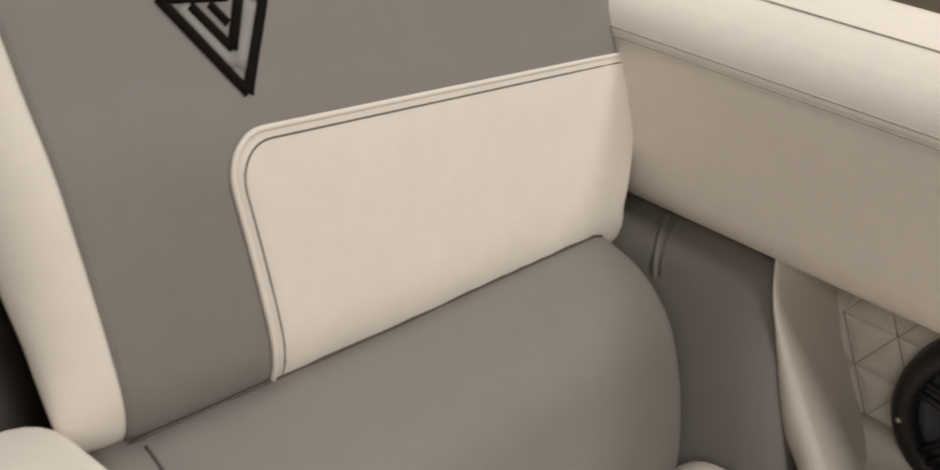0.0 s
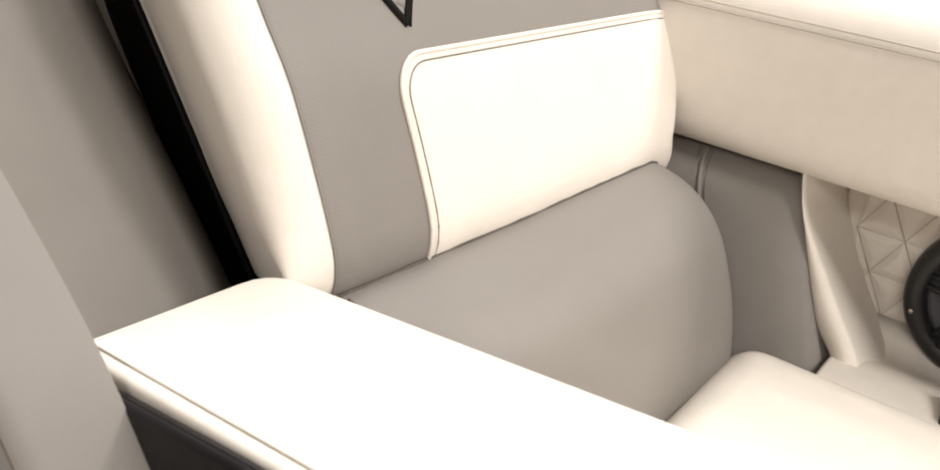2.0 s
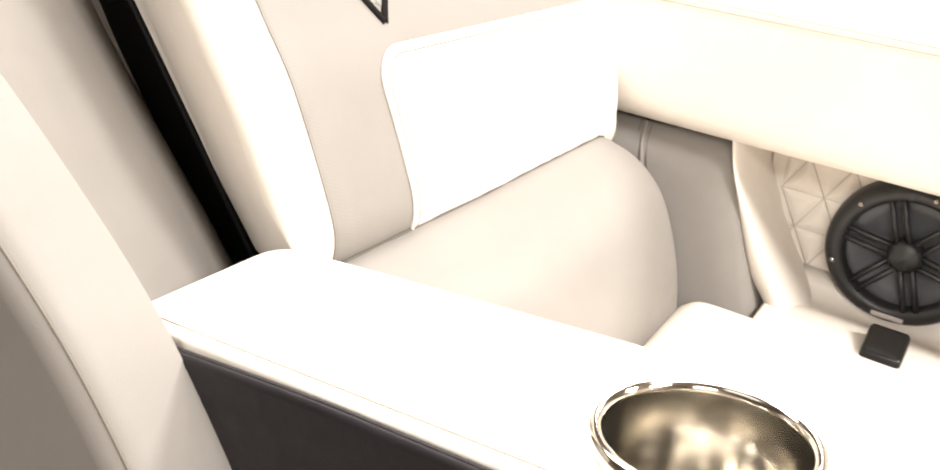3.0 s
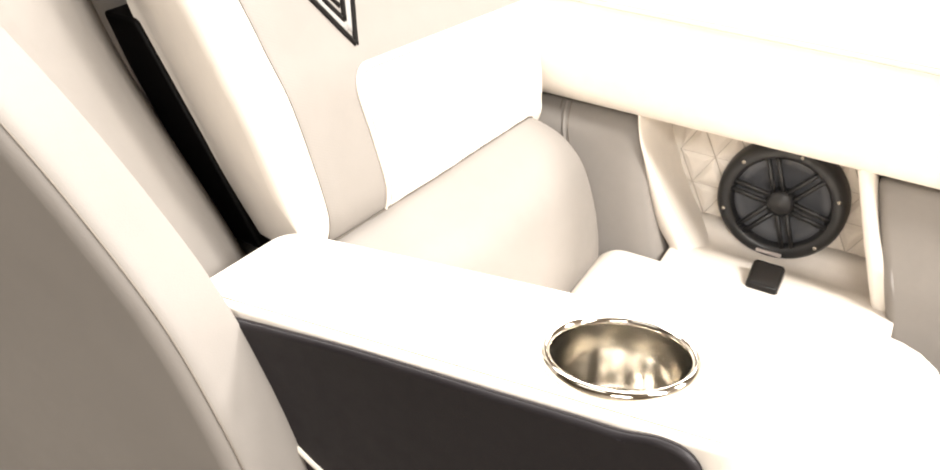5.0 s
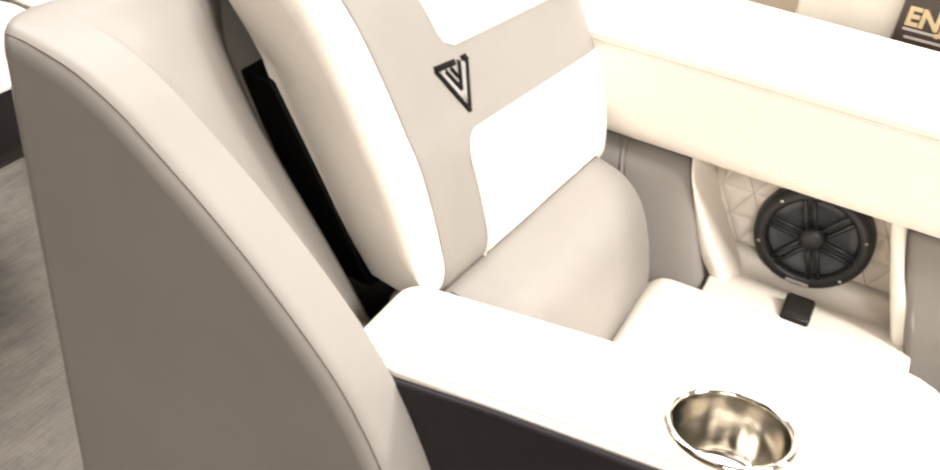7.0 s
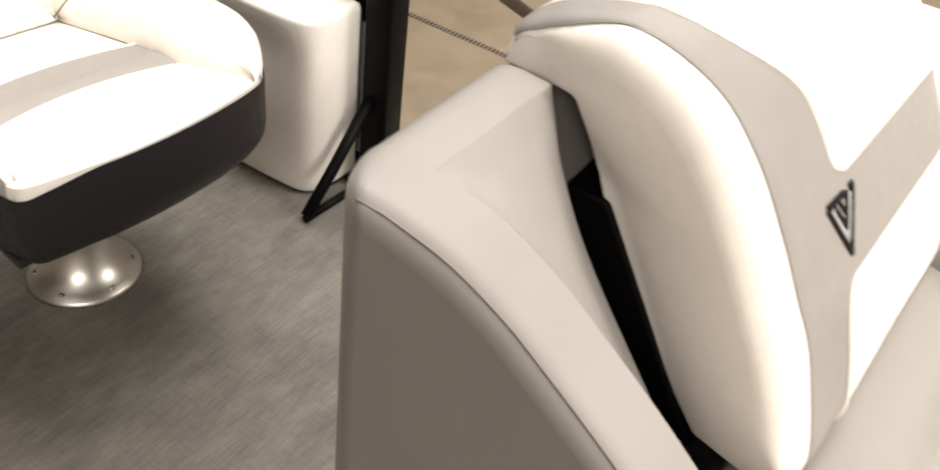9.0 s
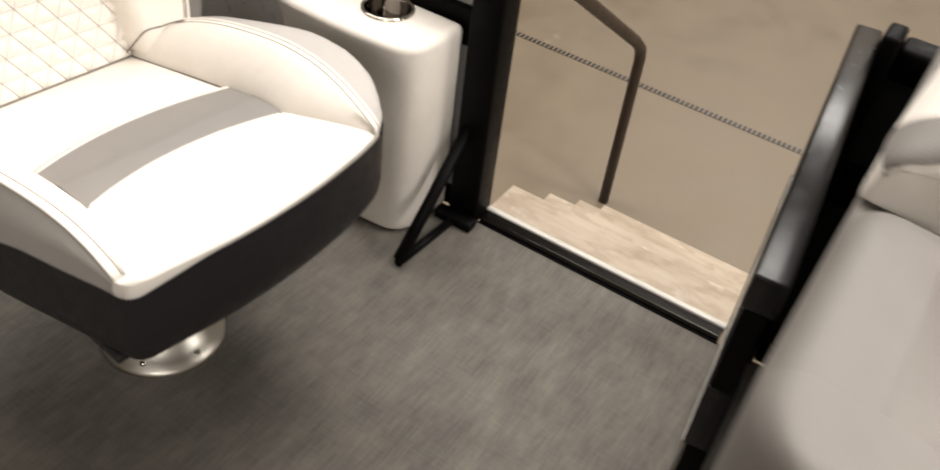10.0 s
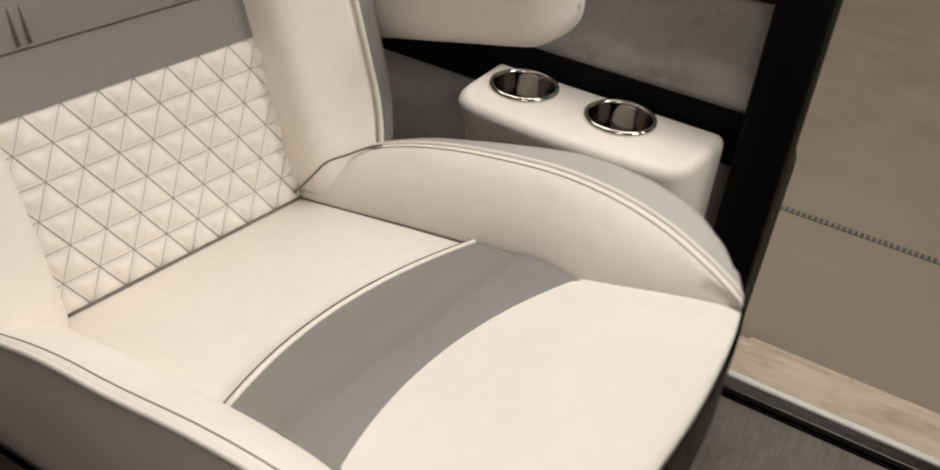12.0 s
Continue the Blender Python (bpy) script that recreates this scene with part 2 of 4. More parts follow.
def loft(bm, points, a0, a1, r, axis="x", corner=0.02, step=0.02, puff=0.0, shear=(0, 0), seg=5, wells=(), r2=None):
    """A padded bar: a rounded outline carried along an axis from a0 to a1, with ends rounded by r. shear moves the outline per metre."""
    points = [(p[0], p[1], p[2] if len(p) > 2 else corner) + tuple(p[3:]) for p in points]
    base = rounded(points)
    counts = [max(1, int((base[(i + 1) % len(base)] - p).length / step)) for i, p in enumerate(base)]
    r2 = r if r2 is None else r2
    inner = max(2, int((a1 - a0 - r - r2) / (step * 2)))
    full = [(a0 + r * (1 - math.cos(math.pi / 2 * k / seg)), r * (1 - math.sin(math.pi / 2 * k / seg))) for k in range(seg + 1)]
    full += [(a0 + r + (a1 - a0 - r - r2) * k / inner, 0.0) for k in range(1, inner)]
    full += [(a1 - r2 * (1 - math.cos(math.pi / 2 * k / seg)), r2 * (1 - math.sin(math.pi / 2 * k / seg))) for k in range(seg, -1, -1)]
    rings = []
    for a, inset in full:
        q = (a - a0) / (a1 - a0) * 2 - 1
        line = rounded(inset_outline(points, inset - puff * (1 - q * q)))
        ring = []
        for i, p in enumerate(line):
            nxt = line[(i + 1) % len(line)]
            for k in range(counts[i]):
                w = p.lerp(nxt, k / counts[i])
                w = w + Vector(shear) * (a - a0)
                ring.append(bm.verts.new(lay(axis, a, w.x, w.y)))
        rings.append(ring)
    n = len(rings[0])
    for ra, rb in zip(rings, rings[1:]):
        for i in range(n):
            bm.faces.new((ra[i], ra[(i + 1) % n], rb[(i + 1) % n], rb[i]))
    deep_well = any(w[3] > a1 - a0 for w in wells)
    caps = ([] if deep_well else [bm.faces.new(rings[0][::-1])]) + ([] if wells else [bm.faces.new(rings[-1])])
    flat = bmesh.ops.triangulate(bm, faces=caps, ngon_method="EAR_CLIP")["faces"]
    if wells:
        edges = [bm.edges.get((rings[-1][i], rings[-1][(i + 1) % n])) for i in range(n)]
        for wb, wc, wr, deep in wells:
            ring = [Vector((wb + wr * math.cos(t), wc + wr * math.sin(t))) for t in (2 * math.pi * k / 48 for k in range(48))]
            top = [bm.verts.new(lay(axis, a1, p.x, p.y)) for p in ring]
            low = [bm.verts.new(lay(axis, a1 - deep, p.x, p.y)) for p in ring]
            edges += [bm.edges.new((top[i], top[(i + 1) % 48])) for i in range(48)]
            for i in range(48):
                bm.faces.new((top[i], low[i], low[(i + 1) % 48], top[(i + 1) % 48]))
            bm.faces.new(low)
        flat += [g for g in bmesh.ops.triangle_fill(bm, use_beauty=True, edges=edges)["geom"] if isinstance(g, bmesh.types.BMFace)]
    for f in flat:
        f.material_index = 1
    return bm


def box(bm, x0, x1, y0, y1, z0, z1, r=0.004, seg=2):
    v = [bm.verts.new((x, y, z)) for x in (x0, x1) for y in (y0, y1) for z in (z0, z1)]
    made = [bm.faces.new([v[i] for i in q]) for q in ((0, 1, 3, 2), (4, 6, 7, 5), (0, 4, 5, 1), (2, 3, 7, 6), (0, 2, 6, 4), (1, 5, 7, 3))]
    if r > 0:
        edges = list({e for fc in made for e in fc.edges})
        bmesh.ops.bevel(bm, geom=edges, offset=r, segments=seg, affect="EDGES", profile=0.5)
    return bm


def spline(points, per=8):
    pts = [Vector(p) for p in points]
    out = []
    for i in range(len(pts) - 1):
        p0, p1, p2, p3 = pts[max(i - 1, 0)], pts[i], pts[i + 1], pts[min(i + 2, len(pts) - 1)]
        for k in range(per):
            t = k / per
            out.append(0.5 * ((2 * p1) + (p2 - p0) * t + (2 * p0 - 5 * p1 + 4 * p2 - p3) * t * t + (3 * p1 - p0 - 3 * p2 + p3) * t ** 3))
    out.append(pts[-1])
    return out


def tube(bm, path, r, sides=8, flat=1.0):
    path = [Vector(p) for p in path]
    rings, up = [], None
    for i, p in enumerate(path):
        d = (path[min(i + 1, len(path) - 1)] - path[max(i - 1, 0)]).normalized()
        if up is None:
            up = Vector((0, 0, 1)) if abs(d.z) < 0.9 else Vector((1, 0, 0))
        s = d.cross(up).normalized()
        up = s.cross(d).normalized()
        rings.append([bm.verts.new(p + (s * math.cos(a) + up * math.sin(a) * flat) * r) for a in (2 * math.pi * k / sides for k in range(sides))])
    for ra, rb in zip(rings, rings[1:]):
        for i in range(sides):
            bm.faces.new((ra[i], ra[(i + 1) % sides], rb[(i + 1) % sides], rb[i]))
    bm.faces.new(rings[0][::-1])
    bm.faces.new(rings[-1])
    return bm


def lathe(bm, profile, seg=48, centre=(0, 0, 0), turn=None):
    c = Vector(centre)
    rings = []
    for r, z in profile:
        ring = []
        for k in range(seg):
            a = 2 * math.pi * k / seg
            v = Vector((r * math.cos(a), r * math.sin(a), z))
            ring.append(bm.verts.new(c + (turn @ v if turn else v)))
        rings.append(ring)
    for ra, rb in zip(rings, rings[1:]):
        for i in range(seg):
            bm.faces.new((ra[i], ra[(i + 1) % seg], rb[(i + 1) % seg], rb[i]))
    return bm


def sheet(bm, fn, nu, nv):
    """An open grid of fn(u, v), u and v from 0 to 1."""
    g = [[bm.verts.new(fn(i / nu, j / nv)) for j in range(nv + 1)] for i in range(nu + 1)]
    for i in range(nu):
        for j in range(nv):
            bm.faces.new((g[i][j], g[i + 1][j], g[i + 1][j + 1], g[i][j + 1]))
    return bm


def B():
    return bmesh.new()


def setting(name, bm, material, label, category, smooth=False):
    return tagged(mesh_ob(name, bm, material, smooth), label, category, kind="structure")


# ---- the hall round the boat ----
FLOOR_Z = -0.885
setting("ground", box(B(), -9, 9, -9, 9, FLOOR_Z - 0.2, FLOOR_Z, 0), CONCRETE, "tan sealed concrete hall floor with a joint and stains", "floor")
setting("wall_north", box(B(), -9.2, 9.2, 9, 9.2, FLOOR_Z - 0.2, 4.8, 0), HALLWALL, "plain tan painted hall wall", "wall")
setting("wall_south", box(B(), -9.2, 9.2, -9.2, -9, FLOOR_Z - 0.2, 4.8, 0), HALLWALL, "plain tan painted hall wall", "wall")
setting("wall_east", box(B(), 9, 9.2, -9, 9, FLOOR_Z - 0.2, 4.8, 0), HALLWALL, "plain tan painted hall wall", "wall")
setting("wall_west", box(B(), -9.2, -9, -9, 9, FLOOR_Z - 0.2, 4.8, 0), HALLWALL, "plain tan painted hall wall", "wall")
setting("ceiling", box(B(), -9.2, 9.2, -9.2, 9.2, 4.8, 5.0, 0), HALLWALL, "plain hall ceiling", "ceiling")


def build_drain():
    th = thing("floor_drain", "narrow dark slotted drain grate across the concrete floor", "drain", at=(2.13, 0, FLOOR_Z))
    part("channel", box(B(), 2.113, 2.147, -2.4, 3.1, FLOOR_Z + 0.001, FLOOR_Z + 0.002, 0), BLACKPLASTIC, th, "dark drain slot", False)
    for k in range(12):
        y0 = -2.4 + 0.46 * k
        bm = B()
        for i in range(21):
            box(bm, 2.1125, 2.1475, y0 + 0.022 * i, y0 + 0.022 * i + 0.0085, FLOOR_Z + 0.0015, FLOOR_Z + 0.003, 0)
        part("grate", bm, CONCRETE, th, "pale slotted grate", False)


build_drain()

# ---- deck, sill and fence ----
setting("deck", box(B(), -2.6, -0.012, -3.6, 3.2, -0.05, 0.0, 0), DECK, "grey brown woven vinyl boat deck", "floor")
hull = thing("boat_hull", "pale metal boat side under the deck", "boat", at=(0, 0, -0.45))
part("side_skin", box(B(), -2.6, 0.03, -3.6, 3.2, -0.30, -0.052, 0.01), PALEWALL, hull, "", False)
part("keel_beam", box(B(), -1.6, -0.9, -3.4, 3.0, FLOOR_Z, -0.302, 0.02), PALEWALL, hull, "", False)


def build_sill():
    th = thing("door_sill", "dark glossy threshold with pale metal strip in the gate", "threshold", at=(0.02, -0.26, 0))
    # Thin black bar drawn along the foot of the sill.
    part("base_line", box(B(), -0.0165, -0.0125, -0.53, 0.0, -0.04, 0.004, 0.001), BLACKMETAL, th, "thin black line along the sill foot", False)
    part("inner_lip", box(B(), -0.0122, 0.0125, -0.53, 0.0, -0.04, 0.017, 0.002), GUNMETAL, th, "dark glossy metal inner face", False)

    def crown(u, v):
        a = math.pi * (0.04 + 0.92 * v)
        return Vector((0.0215 - 0.008 * math.cos(a), -0.53 + 0.53 * u, 0.008 + 0.0115 * math.sin(a) ** 0.35))
    part("crown_strip", sheet(B(), crown, 12, 14), PALESHEET, th, "pale satin metal strip")
    part("core", box(B(), 0.0137, 0.0292, -0.53, 0.0, -0.04, 0.0078, 0), BRUSHED, th, "", False)
    part("outer_edge", box(B(), 0.0295, 0.045, -0.53, 0.0, -0.06, -0.002, 0.003), BLACKMETAL, th, "dark outer edge", False)


build_sill()


def fence(name, y0, y1, label, sheet_mat):
    th = thing(name, label, "fence", "boat fence panels", at=(0.02, (y0 + y1) / 2, 0))
    part("top_rail", box(B(), -0.012, 0.04, y0, y1, 0.602, 0.655, 0.008), BLACKMETAL, th)
    part("middle_rail", box(B(), -0.006, 0.03, y0, y1, 0.374, 0.449, 0.004), BLACKMETAL, th)
    part("bottom_rail", box(B(), -0.008, 0.035, y0, y1, 0.0, 0.04, 0.004), BLACKMETAL, th)
    part("upper_sheet", box(B(), 0.008, 0.014, y0, y1, 0.449, 0.602, 0), sheet_mat, th, "", False)
    part("lower_sheet", box(B(), 0.008, 0.014, y0, y1, 0.04, 0.374, 0), sheet_mat, th, "", False)
    return th


fence("boat_fence", 0.067, 2.6, "black framed boat fence with grey sheet panels", PANEL)
fence("boat_fence", -3.2, -0.60, "black boat fence behind the cream lounge", BLACKPLASTIC)


def build_post():
    th = thing("gate_post", "black aluminium gate post with a diagonal foot brace", "post", at=(0.01, 0.033, 0))
    part("upright", box(B(), -0.03, 0.03, 0.0, 0.067, 0.0, 0.67, 0.006), BLACKMETAL, th)
    part("foot_plate", box(B(), -0.06, -0.03, -0.005, 0.08, 0.0, 0.02, 0.004), BLACKMETAL, th)
    part("brace", tube(B(), [(-0.222, 0.05, 0.014), (-0.14, 0.05, 0.09), (-0.025, 0.045, 0.22)], 0.013, 8), BLACKMETAL, th, "slanting black brace")
    part("brace_foot", tube(B(), [(-0.225, 0.05, 0.008), (-0.04, 0.04, 0.008)], 0.009, 8), BLACKMETAL, th)
    part("bolt", lathe(B(), [(0.0, 0.024), (0.006, 0.024), (0.007, 0.018), (0.007, 0.01)], 12, (-0.212, 0.05, 0)), STEEL, th, "small steel bolt head")


build_post()


def build_gate():
    th = thing("boat_gate", "open boat gate with black frame and pale grey sheet", "gate", at=(-0.3, -0.56, 0.0))
    turn = Matrix.Translation((0.03, -0.532, 0)) @ Matrix.Rotation(radians(6.1), 4, "Z")

    def gp(name, bm, mt, label="", smooth=True):
        bmesh.ops.transform(bm, matrix=turn, verts=bm.verts)
        return part(name, bm, mt, th, label, smooth)

    part("hinge_post", box(B(), -0.026, 0.03, -0.60, -0.574, 0.0, 0.67, 0.006), BLACKMETAL, th)
    gp("top_rail", box(B(), -0.61, 0.0, -0.037, 0.0, 0.602, 0.65, 0.005), GLOSSBLACK)
    gp("upper_band", box(B(), -0.606, -0.002, -0.03, -0.003, 0.478, 0.601, 0.002), BLACKMETAL, "black upper panel", False)
    gp("middle_rail", box(B(), -0.606, -0.002, -0.033, -0.001, 0.374, 0.477, 0.003), GLOSSBLACK)
    gp("bottom_rail", box(B(), -0.606, -0.004, -0.033, -0.006, 0.006, 0.05, 0.004), BLACKMETAL)
    gp("end_rail", box(B(), -0.606, -0.575, -0.033, -0.006, 0.051, 0.373, 0.003), BLACKMETAL)
    gp("edge_strip", box(B(), -0.004, 0.0, -0.02, 0.002, 0.006, 0.373, 0), BLACKMETAL, "thin black edge strip", False)
    gp("inner_sheet", box(B(), -0.6, -0.005, -0.0055, 0.0, 0.012, 0.373, 0), PALESHEET, "pale glossy sheet", False)
    gp("outer_skin", box(B(), -0.574, -0.006, -0.03, -0.02, 0.051, 0.373, 0), BLACKPLASTIC, "black outer skin", False)
    for z in (0.12, 0.3):
        part("hinge", lathe(B(), [(0.0005, -0.03), (0.007, -0.03), (0.007, 0.03), (0.0005, 0.03)], 16, (0.036, -0.572, z)), BLACKMETAL, th)


build_gate()


def build_steps():
    th = thing("boarding_steps", "pale wooden boarding steps with a bent dark handrail", "steps", at=(0.6, -0.23, FLOOR_Z))
    for k in range(4):
        x1, z = 0.33 + 0.245 * k, -0.165 - 0.18 * k
        x0 = 0.075 if k == 0 else x1 - 0.275
        for j in range(2):
            w = (x1 - x0 - 0.004) / 2
            part("tread_board", box(B(), x0 + j * (w + 0.004), x0 + j * (w + 0.004) + w, -0.56, 0.10, z - 0.035, z, 0.004), WOOD, th, "", False)
        part("riser", box(B(), x1 - 0.03, x1 - 0.012, -0.55, 0.09, z - 0.18, z - 0.036, 0), WOOD, th, "", False)
    for y in (-0.55, 0.06):
        bm = B()
        v = [bm.verts.new((x, yy, z)) for yy in (y, y + 0.03) for x, z in ((0.08, -0.205), (0.32, -0.205), (1.04, -0.745), (1.04, FLOOR_Z), (0.08, FLOOR_Z))]
        bm.faces.new(v[:5]), bm.faces.new(v[5:][::-1])
        for i in range(5):
            bm.faces.new((v[i], v[(i + 1) % 5], v[5 + (i + 1) % 5], v[5 + i]))
        part("stringer", bm, WOOD, th, "", False)
    part("handrail", tube(B(), [(1.3, 0.185, FLOOR_Z), (1.285, 0.18, -0.6), (1.268, 0.175, -0.26), (1.25, 0.175, -0.215), (1.2, 0.178, -0.17), (0.6, 0.2, 0.25), (0.2, 0.2, 0.5)], 0.019, 10), RUSTY, th, "dark bronze bent tube rail")


RUSTY = painted("dark_bronze_tube", (0.03, 0.018, 0.011), 0.45, 0.5)
build_steps()


# ---- cup holder ----
def cup_holder(x, y, z, group, size=1.0, lean=None):
    th = thing("cup_holder", "round polished steel cup holder sunk in cream vinyl", "cup holder", group, at=(x, y, z))

    def ring(profile, seg=64):
        return lathe(B(), [(a * size, b * size) for a, b in profile], seg, (x, y, z), lean)
    part("rim", ring([(0.0425, 0.001), (0.0428, 0.003), (0.044, 0.005), (0.0462, 0.0058), (0.0484, 0.0048), (0.0496, 0.002), (0.0498, -0.002)]), STEEL, th)
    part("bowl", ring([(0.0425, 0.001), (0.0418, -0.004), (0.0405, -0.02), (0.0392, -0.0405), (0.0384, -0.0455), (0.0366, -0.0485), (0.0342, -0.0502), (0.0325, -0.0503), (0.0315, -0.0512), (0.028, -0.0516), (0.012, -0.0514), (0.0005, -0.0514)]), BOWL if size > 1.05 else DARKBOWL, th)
    part("drain_hole", ring([(0.0005, -0.051), (0.003, -0.051), (0.0036, -0.0513)], 20), BLACKPLASTIC, th)
    return th


# ---- pod with two cup holders ----
def build_pod():
    th = thing("cup_console", "cream moulded side console with two steel cup holders", "console", at=(-0.085, 0.28, 0))
    bm = loft(B(), [(-0.163, 0.090, 0.055), (-0.012, 0.082, 0.015), (-0.012, 0.435, 0.012), (-0.158, 0.435, 0.055), (-0.171, 0.32, 0.1), (-0.172, 0.22, 0.1)], 0.004, 0.424, 0.016, "z", 0.03, 0.012, seg=6, wells=[(-0.069, 0.362, 0.045, 0.075), (-0.069, 0.215, 0.045, 0.075)])
    for v in bm.verts:
        if v.co.x < -0.1 and 0.16 < v.co.z < 0.412:
            q = (v.co.z - 0.16) / 0.252
            v.co.x += 0.03 * math.sin(math.pi * q ** 1.7) ** 1.3 * min(1.0, max(0.0, (v.co.y - 0.09) / 0.13))
    part("body", bm, CREAM, th)
    part("plinth", loft(B(), [(-0.16, 0.095, 0.07), (-0.014, 0.087, 0.02), (-0.014, 0.44, 0.015), (-0.16, 0.44, 0.06)], 0.0, 0.006, 0.001, "z", 0.03, 0.02), BLACKPLASTIC, th)
    part("lip_seam", tube(B(), spline([(-0.1665, 0.36, 0.4125), (-0.1685, 0.32, 0.4125), (-0.170, 0.27, 0.4125), (-0.169, 0.22, 0.4125), (-0.1665, 0.18, 0.4125)]), 0.0008, 6), SEAM, th)
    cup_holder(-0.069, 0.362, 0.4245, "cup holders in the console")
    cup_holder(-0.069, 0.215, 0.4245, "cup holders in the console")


build_pod()

# ---- lounge: moulded shell, back, lumbar, arm, seat ----
FRONT = [(-0.974, 0.602), (-0.996, 0.611), (-1.005, 0.634), (-0.9995, 0.668), (-0.968, 0.752), (-0.942, 0.797), (-0.913, 0.845), (-0.874, 0.9), (-0.828, 0.942), (-0.765, 0.9645), (-0.712, 0.957), (-0.676, 0.941), (-0.662, 0.926)]
FRONT2 = [Vector((p.x, p.y)) for p in spline([(a, b, 0) for a, b in FRONT], 6)]
RISE = []
for p in FRONT2:
    RISE.append(p.y if not RISE or p.y > RISE[-1] else RISE[-1] + (p - last).length)
    last = p
BACK_X0, BACK_X1, BACK_R = -0.799, -0.254, 0.036
BACK_SKEW, BACK_MID = Vector((-0.058, -0.055)), -0.66


def narrowed(x, z):
    """The cushion's right side draws in towards its lower corner."""
    k = min(1.0, max(0.0, (0.75 - z) / 0.12))
    return x - 0.058 * k ** 1.8 * min(1.0, max(0.0, (x + 0.5) / 0.24))


def soft_edge(x):
    """How far the front falls away towards the cushion's right side."""
    return 0.02 * max(0.0, 1 - (BACK_X1 - x) / 0.09) ** 2


def snug(p):
    """How much of the end's rounding the profile takes: little under the cushion and at its nose."""
    return min(1.0, max(0.2, 0.2 + (p.y - 0.635) * 18), max(0.3, 0.3 + (-0.67 - p.x) * 9))


def back_point(x, z, off=0.0):
    """A point of the back cushion's front by height, and past the crest by arc."""
    k = next((i for i in range(len(RISE) - 1) if RISE[i] <= z <= RISE[i + 1]), 0 if z < RISE[0] else len(RISE) - 2)
    a, b = FRONT2[k], FRONT2[k + 1]
    q = (z - RISE[k]) / (RISE[k + 1] - RISE[k])
    p = a.lerp(b, q)
    lo, hi = FRONT2[max(k - 1, 0)], FRONT2[min(k + 2, len(FRONT2) - 1)]
    d = (hi - lo).normalized()
    nrm = Vector((-d.y, d.x))
    inset = 0.0
    for edge, r in ((x - BACK_X0, BACK_R), (BACK_X1 - x, 0.012)):
        if edge < r:
            inset = r - math.sqrt(max(0.0, r * r - (r - max(edge, 0.0)) ** 2))
    p = p + nrm * (off - inset * snug(p)) + BACK_SKEW * (x - BACK_MID)
    nx = narrowed(x, p.y)
    e = soft_edge(nx)
    return Vector((nx, p.x + e * 0.86, p.y - e * 0.51))


def evenly(pts, n):
    """n points at even steps along a line of points."""
    far = [0.0]
    for a, b in zip(pts, pts[1:]):
        far.append(far[-1] + (b - a).length)
    out, k = [], 0
    for i in range(n):
        d = far[-1] * i / (n - 1)
        while k < len(pts) - 2 and far[k + 1] < d:
            k += 1
        out.append(pts[k].lerp(pts[k + 1], (d - far[k]) / max(1e-9, far[k + 1] - far[k])))
    return out


def cover_edge(z):
    """The left limit of the taupe front, which spreads towards the crest."""
    q = min(1.0, max(0.0, (z - 0.93) / 0.13))
    return -0.763 - 0.022 * q * q * (3 - 2 * q)


def corner_left(x0, z, z1, r, up=True):
    """The left limit of a panel with one rounded corner at z1."""
    d = (z - (z1 - r)) if up else ((z1 + r) - z)
    if d <= 0:
        return x0
    d = min(d, r)
    return x0 + r - math.sqrt(max(0.0, r * r - d * d))


def strip(bm, pts, fn, width, off):
    """A flat ribbon with thickness laid on a surface fn(x, z, off) along points (x, z)."""
    pts = [Vector(p) for p in pts]
    dense = []
    for a, b in zip(pts, pts[1:]):
        n = max(1, int((b - a).length / 0.006))
        dense += [a.lerp(b, i / n) for i in range(n)]
    dense.append(pts[-1])
    rows = []
    for i, p in enumerate(dense):
        d = (dense[min(i + 1, len(dense) - 1)] - dense[max(i - 1, 0)]).normalized()
        s = Vector((-d.y, d.x)) * width / 2
        rows.append([bm.verts.new(fn(*(p + s), off)), bm.verts.new(fn(*(p - s), off)), bm.verts.new(fn(*(p - s), off - 0.002)), bm.verts.new(fn(*(p + s), off - 0.002))])
    for ra, rb in zip(rows, rows[1:]):
        for i in range(4):
            bm.faces.new((ra[i], ra[(i + 1) % 4], rb[(i + 1) % 4], rb[i]))
    bm.faces.new(rows[0]), bm.faces.new(rows[-1][::-1])
    return bm


LOUNGE = thing("lounge", "cream and taupe vinyl boat lounge with arm and speaker", "lounge", at=(-0.65, -1.2, 0))


